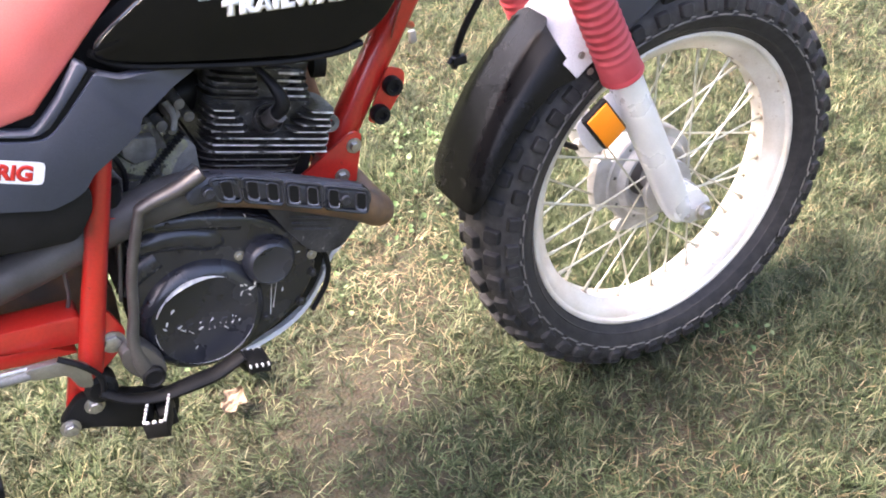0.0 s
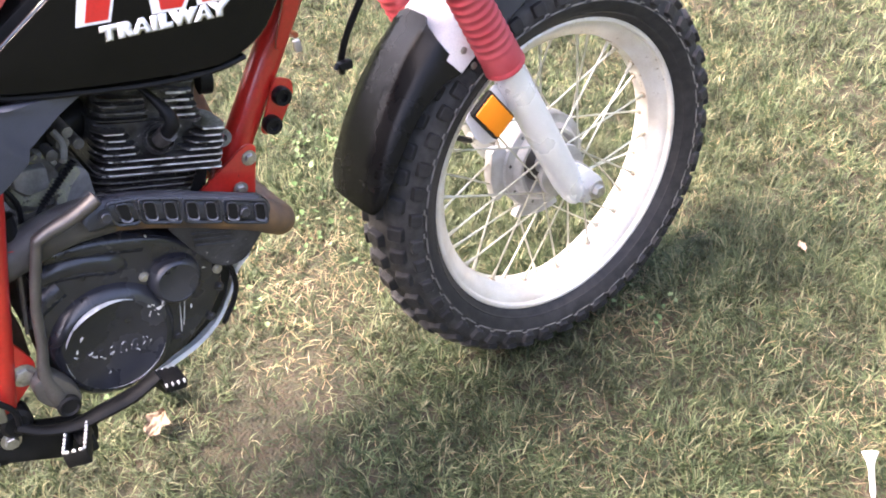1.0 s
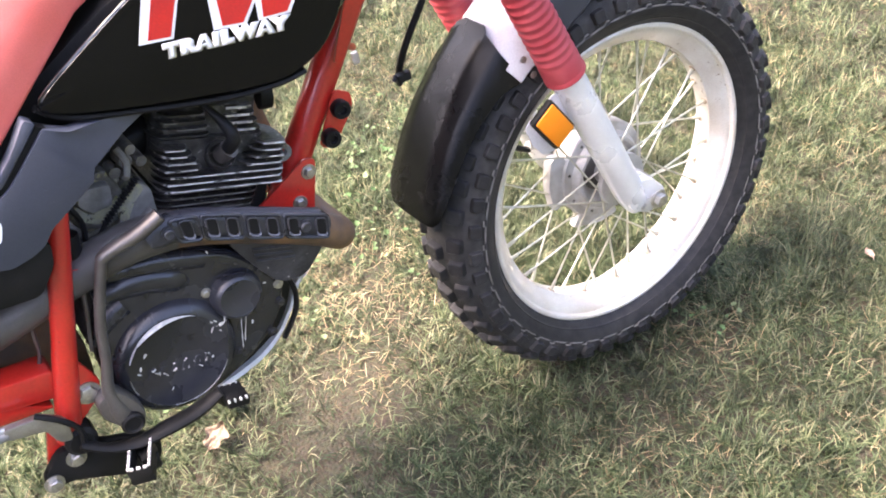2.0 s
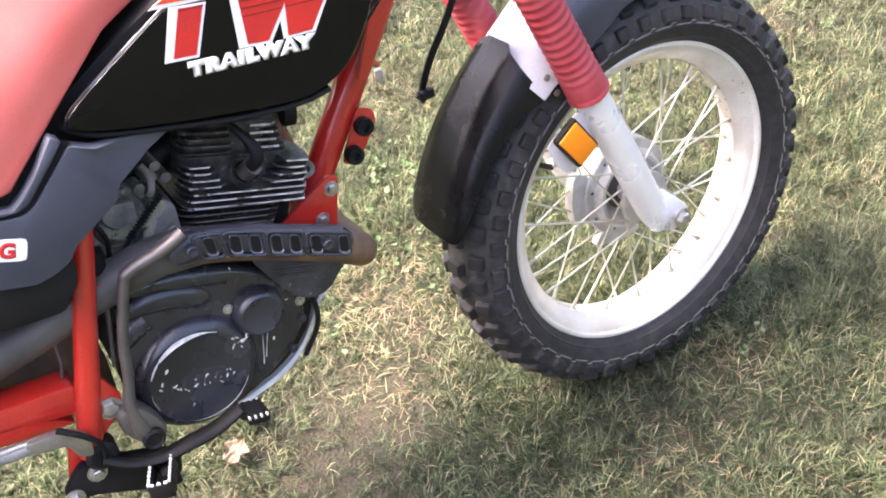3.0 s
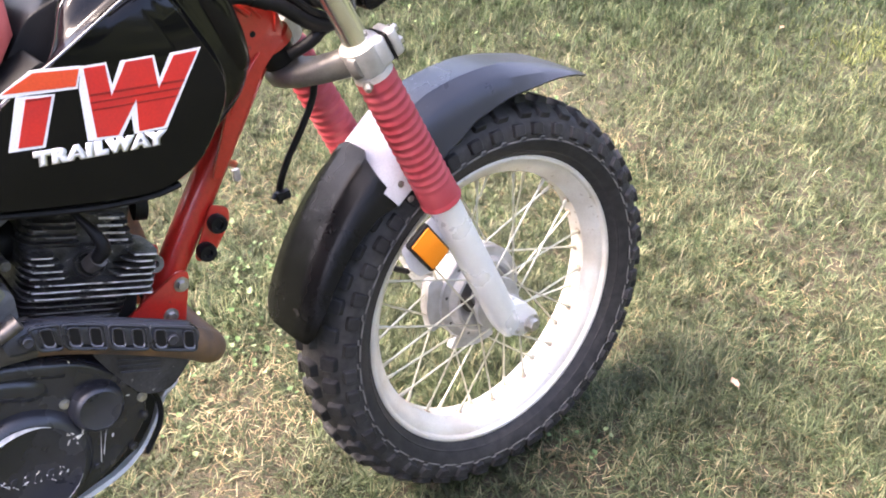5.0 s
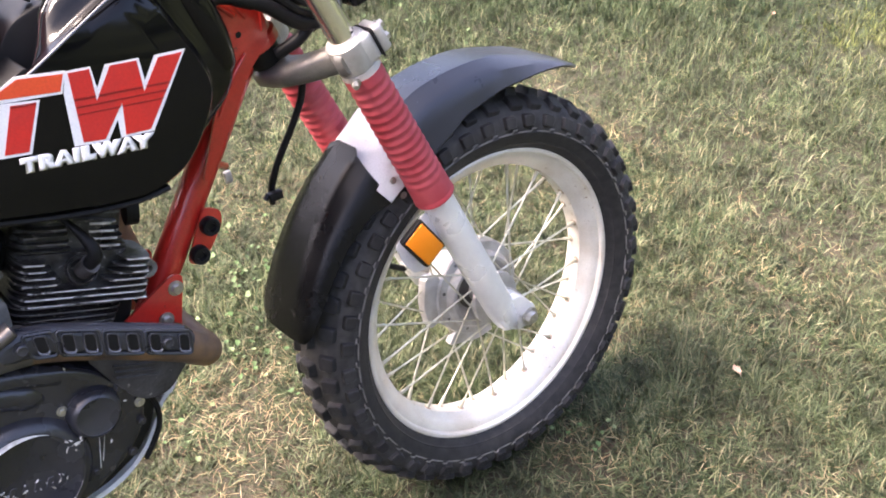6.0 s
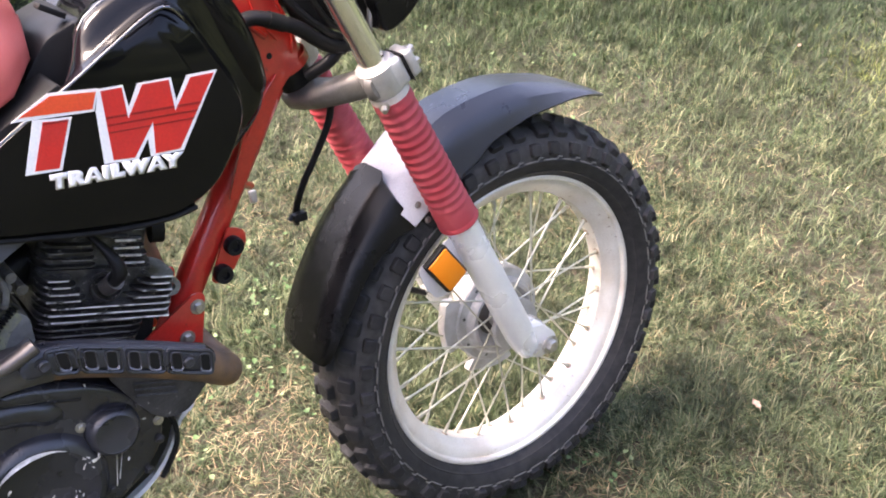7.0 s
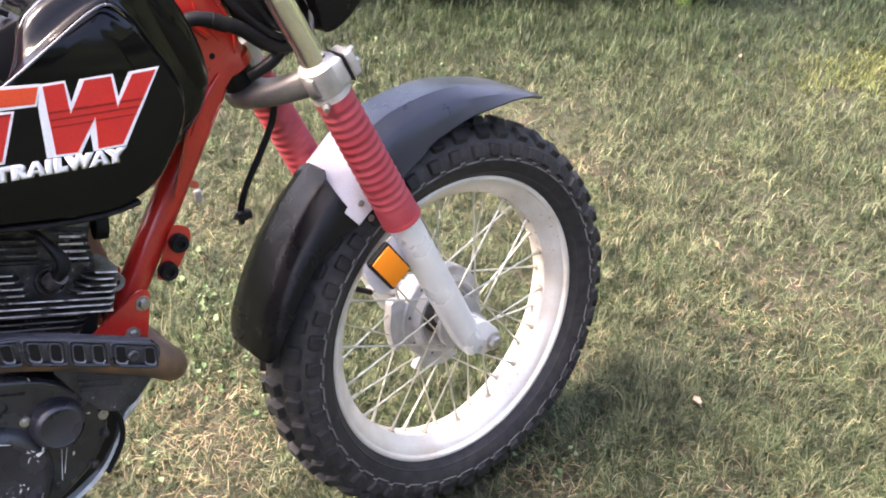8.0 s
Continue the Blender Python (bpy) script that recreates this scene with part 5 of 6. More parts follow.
    rings = [[(p.x, y, p.z + dz) for y, dz in ((-0.067, 0.005), (-0.070, 0.0), (0.070, 0.0), (0.067, 0.005), (0.064, 0.002), (-0.064, 0.002))] for p in cc]
    part("sump", Geo().prism(rounded([(-0.600, 0.190), (-0.560, 0.160), (-0.569, 0.126), (-0.582, 0.100), (-0.606, 0.0745), (-0.6450, 0.0560), (-0.710, 0.0420), (-0.770, 0.052), (-0.770, 0.190)], 0.008), -0.0675, 0.066, 0.003), DULL_BLACK, core, "oily black engine underside")
    # unseen far cover, added to block sun under the engine
    part("generator_cover", Geo().prism(rounded([(-0.800, 0.250), (-0.740, 0.286), (-0.648, 0.262), (-0.600, 0.215), (-0.596, 0.140), (-0.668, 0.085), (-0.770, 0.085), (-0.812, 0.165)], 0.02), 0.104, 0.165, 0.012), COVER, core)
    part("skid_plate", Geo().grid(rings), SKID, bike, "scuffed white skid plate under the engine")


build_engine()


# ---- motorcycle: exhaust, carburettor, cables ----
def build_exhaust():
    path = [(-0.565, 0.020, 0.372), (-0.532, 0.035, 0.352), (-0.520, 0.045, 0.300), (-0.514, 0.035, 0.250), (-0.506, 0.005, 0.205), (-0.494, -0.035, 0.180), (-0.492, -0.078, 0.180), (-0.508, -0.106, 0.202), (-0.540, -0.121, 0.232), (-0.600, -0.123, 0.268), (-0.660, -0.123, 0.298), (-0.700, -0.122, 0.312)]
    pipe = part("exhaust_pipe", Geo().tube(path, 0.0205, 20, smooth=5), PIPE, bike, "rusty brown exhaust header pipe")
    mid = [(-0.690, -0.122, 0.310), (-0.740, -0.122, 0.316), (-0.800, -0.112, 0.302), (-0.900, -0.104, 0.278), (-1.02, -0.100, 0.262)]
    part("silencer_pipe", Geo().tube(mid, 0.0225, 20, smooth=5), GREY_PIPE, pipe, "dull grey exhaust mid pipe")
    # heat shield: a bowed cover with slots, framed in pairs by raised borders
    line, _ = curve([(-0.722, 0, 0.3250), (-0.704, 0, 0.3285), (-0.680, 0, 0.3235), (-0.655, 0, 0.3130), (-0.612, 0, 0.2915), (-0.566, 0, 0.2675), (-0.529, 0, 0.2480)], 5)
    n = len(line)

    def at(x):
        """Point, run and upward direction of the shield's middle line at x."""
        i = max(0, min(n - 2, next((k for k in range(n - 1) if line[k + 1].x >= x), n - 2)))
        f = (x - line[i].x) / (line[i + 1].x - line[i].x)
        t = (line[i + 1] - line[i]).normalized()
        return line[i].lerp(line[i + 1], f), t, Vector((-t.z, 0, t.x))

    rings = []
    for i, p in enumerate(line):
        t = (line[min(i + 1, n - 1)] - line[max(i - 1, 0)]).normalized()
        up = Vector((-t.z, 0, t.x))
        h = 0.0168 * min(1.0, 0.50 + 0.16 * i, 0.60 + 0.20 * (n - 1 - i))
        sec = [(-h, -0.130), (-h, -0.150), (-0.85 * h, -0.157), (-0.5 * h, -0.1605), (0.3 * h, -0.1605), (0.75 * h, -0.157), (0.96 * h, -0.151), (0.96 * h, -0.144)]
        rings.append([(p.x + up.x * q, y, p.z + up.z * q) for q, y in sec])
    shield = part("heat_shield", Geo().grid(rings), SHIELD, bike, "black slotted exhaust heat shield", 50)

    def framed(x0, x1, half, skew, y, r):
        """Corners of a slanting rounded box between x0 and x1 on the shield."""
        out = []
        for x, q in ((x0, -half), (x1, -half), (x1, half), (x0, half)):
            p, t, up = at(x)
            p = p + up * q - t * skew * q
            out.append((p.x, p.z))
        return rounded(out, r, 3)

    for x0, x1 in ((-0.6945, -0.6680), (-0.6655, -0.6245), (-0.6225, -0.5830), (-0.5805, -0.5320)):
        loop = framed(x0, x1, 0.0138, 0.35, 0, 0.006)
        part("slot_border", Geo().tube([(a, -0.1600, b) for a, b in loop + loop[:2]], 0.0021, 6), SHIELD, shield)
    for x in (-0.6811, -0.6554, -0.6351, -0.6132, -0.5935, -0.5705, -0.5400):
        loop = framed(x - 0.0058, x + 0.0058, 0.0105, 0.35, 0, 0.005)
        # no opening is cut: a black plate gives the slot its darkness
        part("slot", Geo().prism(loop, -0.1618, -0.1560, 0), CABLE, shield, "black plate drawn as a dark slot")
        edge = loop[:8]
        part("slot_lip", Geo().tube([(a, -0.1622, b) for a, b in edge], [0.0006] + [0.0014] * (len(edge) - 2) + [0.0006], 6), PALE_LIP, shield, "paler lower lip of a slot")
        part("slot_lip", Geo().tube([(a, -0.1615, b) for a, b in loop[4:] + loop[:1]], 0.0012, 6), SHIELD, shield)
    for x in (-0.7003, -0.5582):
        p, t, up = at(x)
        part("shield_screw", Geo().lathe([(0.0085, -0.001), (0.0085, 0.001), (0.0062, 0.0012), (0.0062, 0.0040), (0.0050, 0.0052), (0.001, 0.0040)], (p.x, -0.1605, p.z), (0, -1, 0), 16), SHIELD, shield)


def build_intake():
    carb = part("carburettor", Geo().prism(rounded([(-0.772, 0.372), (-0.722, 0.384), (-0.712, 0.340), (-0.722, 0.318), (-0.764, 0.318), (-0.776, 0.338)], 0.010), -0.076, -0.020, 0.005), DIRTY_ALLOY, bike, "dirty alloy carburettor with mossy grime")
    part("float_bowl", Geo().prism(rounded([(-0.7604, 0.3773), (-0.7256, 0.3696), (-0.7302, 0.3460), (-0.7532, 0.3463), (-0.7629, 0.3581)], 0.004), -0.090, -0.070, 0.003), DULL_ALLOY, carb, "dull grey float bowl cover")
    part("bowl_flange", Geo().prism(rounded([(-0.766, 0.360), (-0.756, 0.344), (-0.728, 0.343), (-0.722, 0.350), (-0.718, 0.334), (-0.750, 0.328), (-0.770, 0.342)], 0.004), -0.084, -0.066, 0.003), MOSS, carb, "flange green with moss")
    part("carb_top", Geo().tube([(-0.722, -0.045, 0.375), (-0.712, -0.045, 0.412)], [0.020, 0.018], 20), DULL_BLACK, carb)
    part("intake_rubber", Geo().tube([(-0.73, -0.03, 0.375), (-0.70, -0.03, 0.378), (-0.66, -0.02, 0.380)], 0.024, 20), CABLE, carb, "black intake rubber")
    for x, z, r, m in ((-0.7033, 0.3862, 0.0075, DULL_ALLOY), (-0.6945, 0.3960, 0.0060, DULL_ALLOY), (-0.7180, 0.3780, 0.0065, DIRTY_ALLOY), (-0.6880, 0.3790, 0.0060, DIRTY_ALLOY), (-0.7350, 0.3820, 0.0050, DIRTY_ALLOY), (-0.7090, 0.3690, 0.0045, BOLT), (-0.7440, 0.3870, 0.0050, BOLT)):
        part("carb_fitting", Geo().tube([(x, -0.050, z), (x + 0.003, -0.082, z - 0.003)], [r * 1.2, r], 10), m, carb)
    part("vent_pipe", Geo().tube([(-0.7050, -0.080, 0.4000), (-0.7010, -0.086, 0.3850), (-0.7060, -0.088, 0.3700)], 0.0040, 8, smooth=4), DULL_ALLOY, carb)
    p0, p1 = Vector((-0.6990, -0.098, 0.3690)), Vector((-0.7460, -0.100, 0.3360))
    spring = part("throttle_spring", Geo().tube([p0.lerp(p1, i / 56) for i in range(57)], [0.0038 + 0.0012 * math.cos(i * math.pi / 2) for i in range(57)], 10), CABLE, carb, "black ribbed cable sleeve")
    part("sleeve_cable", Geo().tube([p1, (-0.758, -0.100, 0.322), (-0.763, -0.100, 0.300)], 0.0026, 8, smooth=4), CABLE, spring)
    for pts, r in (([(-0.782, -0.094, 0.392), (-0.768, -0.104, 0.352), (-0.772, -0.100, 0.318), (-0.756, -0.098, 0.296)], 0.0030), ([(-0.742, -0.090, 0.300), (-0.720, -0.094, 0.312), (-0.712, -0.092, 0.300)], 0.0035)):
        part("carb_hose", Geo().tube(pts, r, 8, smooth=5), CABLE, carb)
    lug = part("engine_bracket", Geo().prism(rounded([(-0.7135, 0.3476), (-0.6961, 0.3545), (-0.6865, 0.3428), (-0.6900, 0.2950), (-0.7448, 0.2950), (-0.7301, 0.3200)], 0.006), -0.082, -0.050, 0.005), DULL_ALLOY, bike, "mossy grey alloy engine casting")
    part("moss", Geo().prism(rounded([(-0.7300, 0.3230), (-0.7120, 0.3490), (-0.6965, 0.3550), (-0.6930, 0.3460), (-0.7090, 0.3340), (-0.7220, 0.3160)], 0.004), -0.0835, -0.060, 0.001), MOSS, lug, "yellow green moss on the casting")
    part("casting_rib", Geo().tube([(-0.745, -0.084, 0.296), (-0.693, -0.084, 0.318)], 0.006, 10), DULL_ALLOY, lug)
    sw = part("brake_light_switch", Geo().tube([(-0.786, -0.115, 0.350), (-0.790, -0.115, 0.312)], [0.010, 0.009], 16), CABLE, bike, "black brake light switch in a red ring")
    part("switch_ring", Geo().lathe([(0.012, -0.003), (0.016, -0.003), (0.016, 0.003), (0.012, 0.003)], (-0.790, -0.116, 0.315), (0.1, 0, 1), 20, loop=True), RED, sw)
    part("switch_wire", Geo().tube([(-0.790, -0.118, 0.312), (-0.800, -0.122, 0.270), (-0.815, -0.124, 0.215)], 0.0022, 6), GREY_LEVER, sw)
    # filter box and rear hugger seen behind the upright
    part("filter_box", Geo().prism(rounded([(-1.02, 0.36), (-0.83, 0.37), (-0.83, 0.25), (-0.90, 0.235), (-1.02, 0.24)], 0.015), -0.075, 0.08, 0.01), DULL_BLACK, bike, "dusty black filter box")
    part("rear_flap", Geo().prism(rounded([(-1.05, 0.255), (-0.84, 0.245), (-0.815, 0.19), (-0.82, 0.135), (-0.90, 0.150), (-1.05, 0.170)], 0.01), -0.060, 0.060, 0.006), PIPE, bike, "mud stained brown flap")
    part("overflow_hose", Geo().tube([(-0.850, -0.110, 0.290), (-0.858, -0.115, 0.262), (-0.862, -0.112, 0.235), (-0.875, -0.105, 0.200)], 0.0022, 8, smooth=4), GREY_LEVER, bike, "thin grey overflow hose")


def build_cables():
    path = [(-0.262, -0.030, 0.470), (-0.268, -0.028, 0.430), (-0.288, -0.020, 0.388), (-0.312, -0.010, 0.345), (-0.321, 0.006, 0.305), (-0.312, 0.030, 0.275)]
    c = part("brake_cable", Geo().tube(path, 0.0048, 10, smooth=6), CABLE, bike, "black front brake cable")
    part("cable_clip", Geo().box((-0.322, -0.003, 0.300), (0.020, 0.012, 0.012), 0.002), CABLE, c)
    part("cable_clip_tail", Geo().tube([(-0.332, -0.004, 0.306), (-0.338, -0.006, 0.300)], 0.003, 6), CABLE, c)
    part("hub_cable", Geo().tube([(-0.20, 0.06, 0.135), (-0.15, 0.055, 0.095), (-0.10, 0.06, 0.060)], 0.005, 10, smooth=4), CABLE, c)
    loom = part("wiring_loom", Geo().tube([(-0.400, -0.050, 0.560), (-0.372, -0.056, 0.582), (-0.345, -0.060, 0.578), (-0.310, -0.060, 0.560), (-0.275, -0.056, 0.532), (-0.240, -0.045, 0.518), (-0.200, -0.030, 0.530)], 0.0090, 14, smooth=5), CABLE, bike, "thick black wiring loom")
    for pts, r in (([(-0.330, -0.052, 0.640), (-0.312, -0.056, 0.590), (-0.270, -0.056, 0.545), (-0.225, -0.040, 0.520)], 0.005), ([(-0.300, -0.058, 0.650), (-0.290, -0.060, 0.600), (-0.262, -0.056, 0.552), (-0.215, -0.030, 0.530)], 0.004), ([(-0.275, -0.050, 0.650), (-0.262, -0.055, 0.600), (-0.245, -0.050, 0.556), (-0.225, -0.035, 0.530)], 0.006)):
        part("wire", Geo().tube(pts, r, 8, smooth=5), CABLE, loom)
    part("loom_tape", Geo().tube([(-0.345, -0.060, 0.578), (-0.325, -0.060, 0.568)], 0.0100, 14), DULL_BLACK, loom)
    part("wiring_box", Geo().prism(rounded([(-0.312, 0.660), (-0.300, 0.575), (-0.262, 0.545), (-0.228, 0.530), (-0.212, 0.545), (-0.222, 0.660)], 0.01), -0.045, 0.050, 0.008), DULL_BLACK, bike, "black wiring cover behind the headlamp")
    for pts, r in (([(-0.292, -0.030, 0.490), (-0.268, -0.046, 0.505), (-0.248, -0.048, 0.520)], 0.008), ([(-0.250, -0.050, 0.515), (-0.232, -0.040, 0.525), (-0.215, -0.030, 0.545)], 0.007)):
        part("wire", Geo().tube(pts, r, 10, smooth=4), CABLE, loom)
    horn = part("horn", Geo().lathe([(0.036, -0.012), (0.038, 0.0), (0.034, 0.010), (0.012, 0.014)], (-0.262, -0.020, 0.580), (0.3, -1, 0.1), 28), DULL_BLACK, bike, "black horn behind the fork")
    lamp = part("headlamp_shell", Geo().prism(rounded([(-0.226, 0.700), (-0.222, 0.610), (-0.212, 0.575), (-0.203, 0.531), (-0.190, 0.530), (-0.165, 0.540), (-0.137, 0.565), (-0.124, 0.600), (-0.118, 0.700)], 0.014), -0.078, 0.078, 0.018, seg=4), BLACK_PLASTIC, bike, "dark grey headlamp shell")
    part("lamp_stay", Geo().tube([(-0.215, -0.060, 0.52), (-0.205, -0.055, 0.56), (-0.215, -0.050, 0.60)], 0.004, 8), STEEL, lamp)
    refl = part("far_reflector", Geo().box((-0.354, 0.060, 0.320), (0.011, 0.008, 0.018), 0.003), RIM, bike, "white reflector on the far side of the down tube")
    part("reflector_stay", Geo().tube([(-0.40, 0.01, 0.375), (-0.356, 0.055, 0.338)], 0.005, 8), RED, refl)


def build_rear():
    """The unseen back of the machine, added for its shade: fat rear tyre, rim, swing arms, tail and silencer."""
    c = Vector((-1.330, 0, -0.012))
    half = [(0.185, 0.060), (0.205, 0.078), (0.235, 0.088), (0.270, 0.086), (0.296, 0.070), (0.306, 0.040), (0.308, 0.0)]
    prof = [(r, -y) for r, y in half] + [(r, y) for r, y in half[-2::-1]] + [(0.200, 0.050), (0.200, -0.050)]
    tyre = part("rear_tyre", Geo().lathe(prof, c, n=72, loop=True), RUBBER, bike, "fat black knobbly rear tyre")
    g = Geo()
    for i in range(32):
        for y, r, w in ((-0.070, 0.292, 0.020), (0.0, 0.306, 0.032), (0.070, 0.292, 0.020)):
            a = radians((i + (0.5 if y else 0.0)) * 360 / 32)
            g.box(c + Vector((r * math.cos(a), y, r * math.sin(a))), (0.020, w * 1.5, 0.034), 0.002, Euler((0, -a, 0)).to_matrix(), 1)
    part("tread", g, BLOCK, tyre)
    rim = part("rear_rim", Geo().lathe([(0.188, -0.066), (0.182, -0.062), (0.172, -0.040), (0.165, 0.0), (0.172, 0.040), (0.182, 0.062), (0.188, 0.066), (0.196, 0.060), (0.184, 0.0), (0.196, -0.060)], c, n=72, loop=True), RIM, bike, "silver alloy rear rim")
    part("rear_hub", Geo().lathe([(0.014, -0.105), (0.030, -0.075), (0.066, -0.060), (0.066, 0.020), (0.040, 0.060), (0.014, 0.105)], c, n=40), CAST, bike, "cast rear hub")
    for i in range(16):
        a, b = i * 22.5, i * 22.5 + (42 if i % 2 else -42)
        y = -0.045 if i % 4 < 2 else 0.030
        part("spoke", Geo().tube([c + Vector(ring(b, 0.060, y)), c + Vector(ring(a, 0.172, y * 0.3))], 0.0018, 6), SPOKE, rim)
    for y in (-0.118, 0.118):
        part("rear_swing_arm", Geo().tube([(-1.030, y, 0.240), (-1.15, y, 0.150), (-1.330, y, -0.012)], [0.018, 0.018, 0.016], 14), RED, bike, "red painted rear swing arm")
    deck = [(-1.16, 0.475), (-1.30, 0.470), (-1.46, 0.505), (-1.62, 0.520), (-1.72, 0.505), (-1.735, 0.495), (-1.62, 0.500), (-1.46, 0.480), (-1.30, 0.440), (-1.16, 0.440)]
    part("rear_mudguard", Geo().prism(rounded(deck, 0.01), -0.085, 0.085, 0.008), BLACK_PLASTIC, bike, "black plastic rear mudguard")
    part("silencer", Geo().tube([(-1.00, -0.105, 0.266), (-1.06, -0.130, 0.275), (-1.10, -0.140, 0.285), (-1.46, -0.140, 0.370), (-1.50, -0.138, 0.380)], [0.023, 0.026, 0.046, 0.046, 0.026], 24), GREY_PIPE, bike, "dull grey exhaust silencer")
    part("side_stand", Geo().tube([(-0.760, 0.105, 0.060), (-0.700, 0.190, -0.110), (-0.640, 0.270, -0.275)], [0.012, 0.011, 0.011], 12), DULL_BLACK, bike, "black side stand on the grass")
    # unseen top yoke and handlebar added over the fork
    top = part("top_yoke", Geo().prism(rounded([(forkx(0.785) + 0.030, -0.120), (forkx(0.785) + 0.030, 0.120), (forkx(0.785) - 0.060, 0.060), (forkx(0.785) - 0.060, -0.060)], 0.02), 0.770, 0.795, 0.004, plane="xy"), CAST, bike, "cast aluminium top yoke")
    bar = [(-0.470, -0.400, 0.890), (-0.400, -0.300, 0.895), (-0.345, -0.120, 0.835), (-0.345, 0.0, 0.830), (-0.345, 0.120, 0.835), (-0.400, 0.300, 0.895), (-0.470, 0.400, 0.890)]
    hb = part("handlebar", Geo().tube(bar, 0.011, 14, smooth=5), DULL_BLACK, bike, "black tubular handlebar")
    for s in (-1, 1):
        part("grip", Geo().tube([(-0.420, s * 0.330, 0.894), (-0.474, s * 0.405, 0.890)], 0.017, 16), CABLE, hb, "black rubber grip")
    part("bar_clamp", Geo().box((-0.345, 0, 0.812), (0.040, 0.110, 0.040), 0.006), CAST, top)


build_rear()
build_exhaust()
build_intake()
build_cables()

# ---- lawn ----
def leaf_material(name, stops, patch, patch_scale=3.0, patch_amount=0.6, rough=0.55, through_light=0.35):
    """Blades: a colour each by island, drawn towards a second colour in patches, and partly see-through to light."""
    m = bpy.data.materials.new(name)
    m.use_nodes = True
    nt = m.node_tree
    N, L = nt.nodes, nt.links
    b, out = N["Principled BSDF"], N["Material Output"]
    b.inputs["Roughness"].default_value = rough
    b.inputs["Specular IOR Level"].default_value = 0.3
    geo, tc = N.new("ShaderNodeNewGeometry"), N.new("ShaderNodeTexCoord")
    ramp = N.new("ShaderNodeValToRGB")
    el = ramp.color_ramp.elements
    el[0].position, el[0].color = stops[0][0], (*stops[0][1], 1)
    el[1].position, el[1].color = stops[-1][0], (*stops[-1][1], 1)
    for p, c in stops[1:-1]:
        el.new(p).color = (*c, 1)
    L.new(geo.outputs["Random Per Island"], ramp.inputs["Fac"])
    clump, shade_of = N.new("ShaderNodeTexNoise"), N.new("ShaderNodeMapRange")
    clump.inputs["Scale"].default_value, clump.inputs["Detail"].default_value = 11.0, 4
    L.new(tc.outputs["Object"], clump.inputs["Vector"])
    shade_of.inputs["From Min"].default_value, shade_of.inputs["From Max"].default_value = 0.36, 0.66
    shade_of.inputs["To Min"].default_value, shade_of.inputs["To Max"].default_value = 0.58, 1.34
    L.new(clump.outputs["Fac"], shade_of.inputs["Value"])
    tone = N.new("ShaderNodeHueSaturation")
    L.new(shade_of.outputs[0], tone.inputs["Value"])
    nz = N.new("ShaderNodeTexNoise")
    nz.inputs["Scale"].default_value, nz.inputs["Detail"].default_value = patch_scale, 5
    L.new(tc.outputs["Object"], nz.inputs["Vector"])
    mr = N.new("ShaderNodeMapRange")
    mr.inputs["From Min"].default_value, mr.inputs["From Max"].default_value, mr.inputs["To Max"].default_value = 0.42, 0.68, patch_amount
    L.new(nz.outputs["Fac"], mr.inputs["Value"])
    mx = N.new("ShaderNodeMix")
    mx.data_type = "RGBA"
    mx.inputs["B"].default_value = (*patch, 1)
    L.new(mr.outputs[0], mx.inputs["Factor"])
    L.new(ramp.outputs["Color"], mx.inputs["A"])
    L.new(mx.outputs["Result"], tone.inputs["Color"])
    L.new(tone.outputs["Color"], b.inputs["Base Color"])
    tr, ms = N.new("ShaderNodeBsdfTranslucent"), N.new("ShaderNodeMixShader")
    L.new(tone.outputs["Color"], tr.inputs["Color"])
    ms.inputs[0].default_value = through_light
    L.new(b.outputs[0], ms.inputs[1])
    L.new(tr.outputs[0], ms.inputs[2])
    L.new(ms.outputs[0], out.inputs["Surface"])
    return m


GRASS = leaf_material("grass blades", [(0.0, (0.014, 0.025, 0.009)), (0.35, (0.039, 0.060, 0.025)), (0.62, (0.073, 0.099, 0.046)), (0.82, (0.119, 0.138, 0.070)), (0.95, (0.172, 0.166, 0.097)), (1.0, (0.260, 0.236, 0.152))], (0.088, 0.099, 0.054), 3.0, 0.3)
DARK_GRASS = leaf_material("darker grass blades", [(0.0, (0.011, 0.024, 0.009)), (0.4, (0.024, 0.044, 0.018)), (0.8, (0.050, 0.076, 0.033)), (1.0, (0.120, 0.130, 0.070))], (0.034, 0.056, 0.024), 4.0, 0.4)
MOSSY = leaf_material("yellow green grass blades", [(0.0, (0.045, 0.058, 0.014)), (0.4, (0.095, 0.115, 0.030)), (0.8, (0.160, 0.180, 0.055)), (1.0, (0.240, 0.240, 0.110))], (0.130, 0.150, 0.045), 4.0, 0.4)
STRAW = leaf_material("dry grass", [(0.0, (0.10, 0.070, 0.038)), (0.4, (0.19, 0.140, 0.072)), (0.8, (0.27, 0.210, 0.115)), (1.0, (0.38, 0.32, 0.20))], (0.20, 0.148, 0.100), 6, 0.5, 0.65, 0.2)

# dry patches of the lawn: x, y, radius, strength
DRY = [(-0.42, 0.14, 0.13, 0.6), (-0.31, 0.31, 0.15, 0.95), (0.38, 0.05, 0.10, 0.7), (0.10, -0.15, 0.09, 0.7), (0.75, -0.10, 0.28, 0.35), (0.30, -0.50, 0.22, 0.35), (0.95, 0.65, 0.35, 0.5), (0.15, 0.95, 0.30, 0.35), (1.25, 0.35, 0.30, 0.35), (-0.15, -0.28, 0.12, 0.4)]


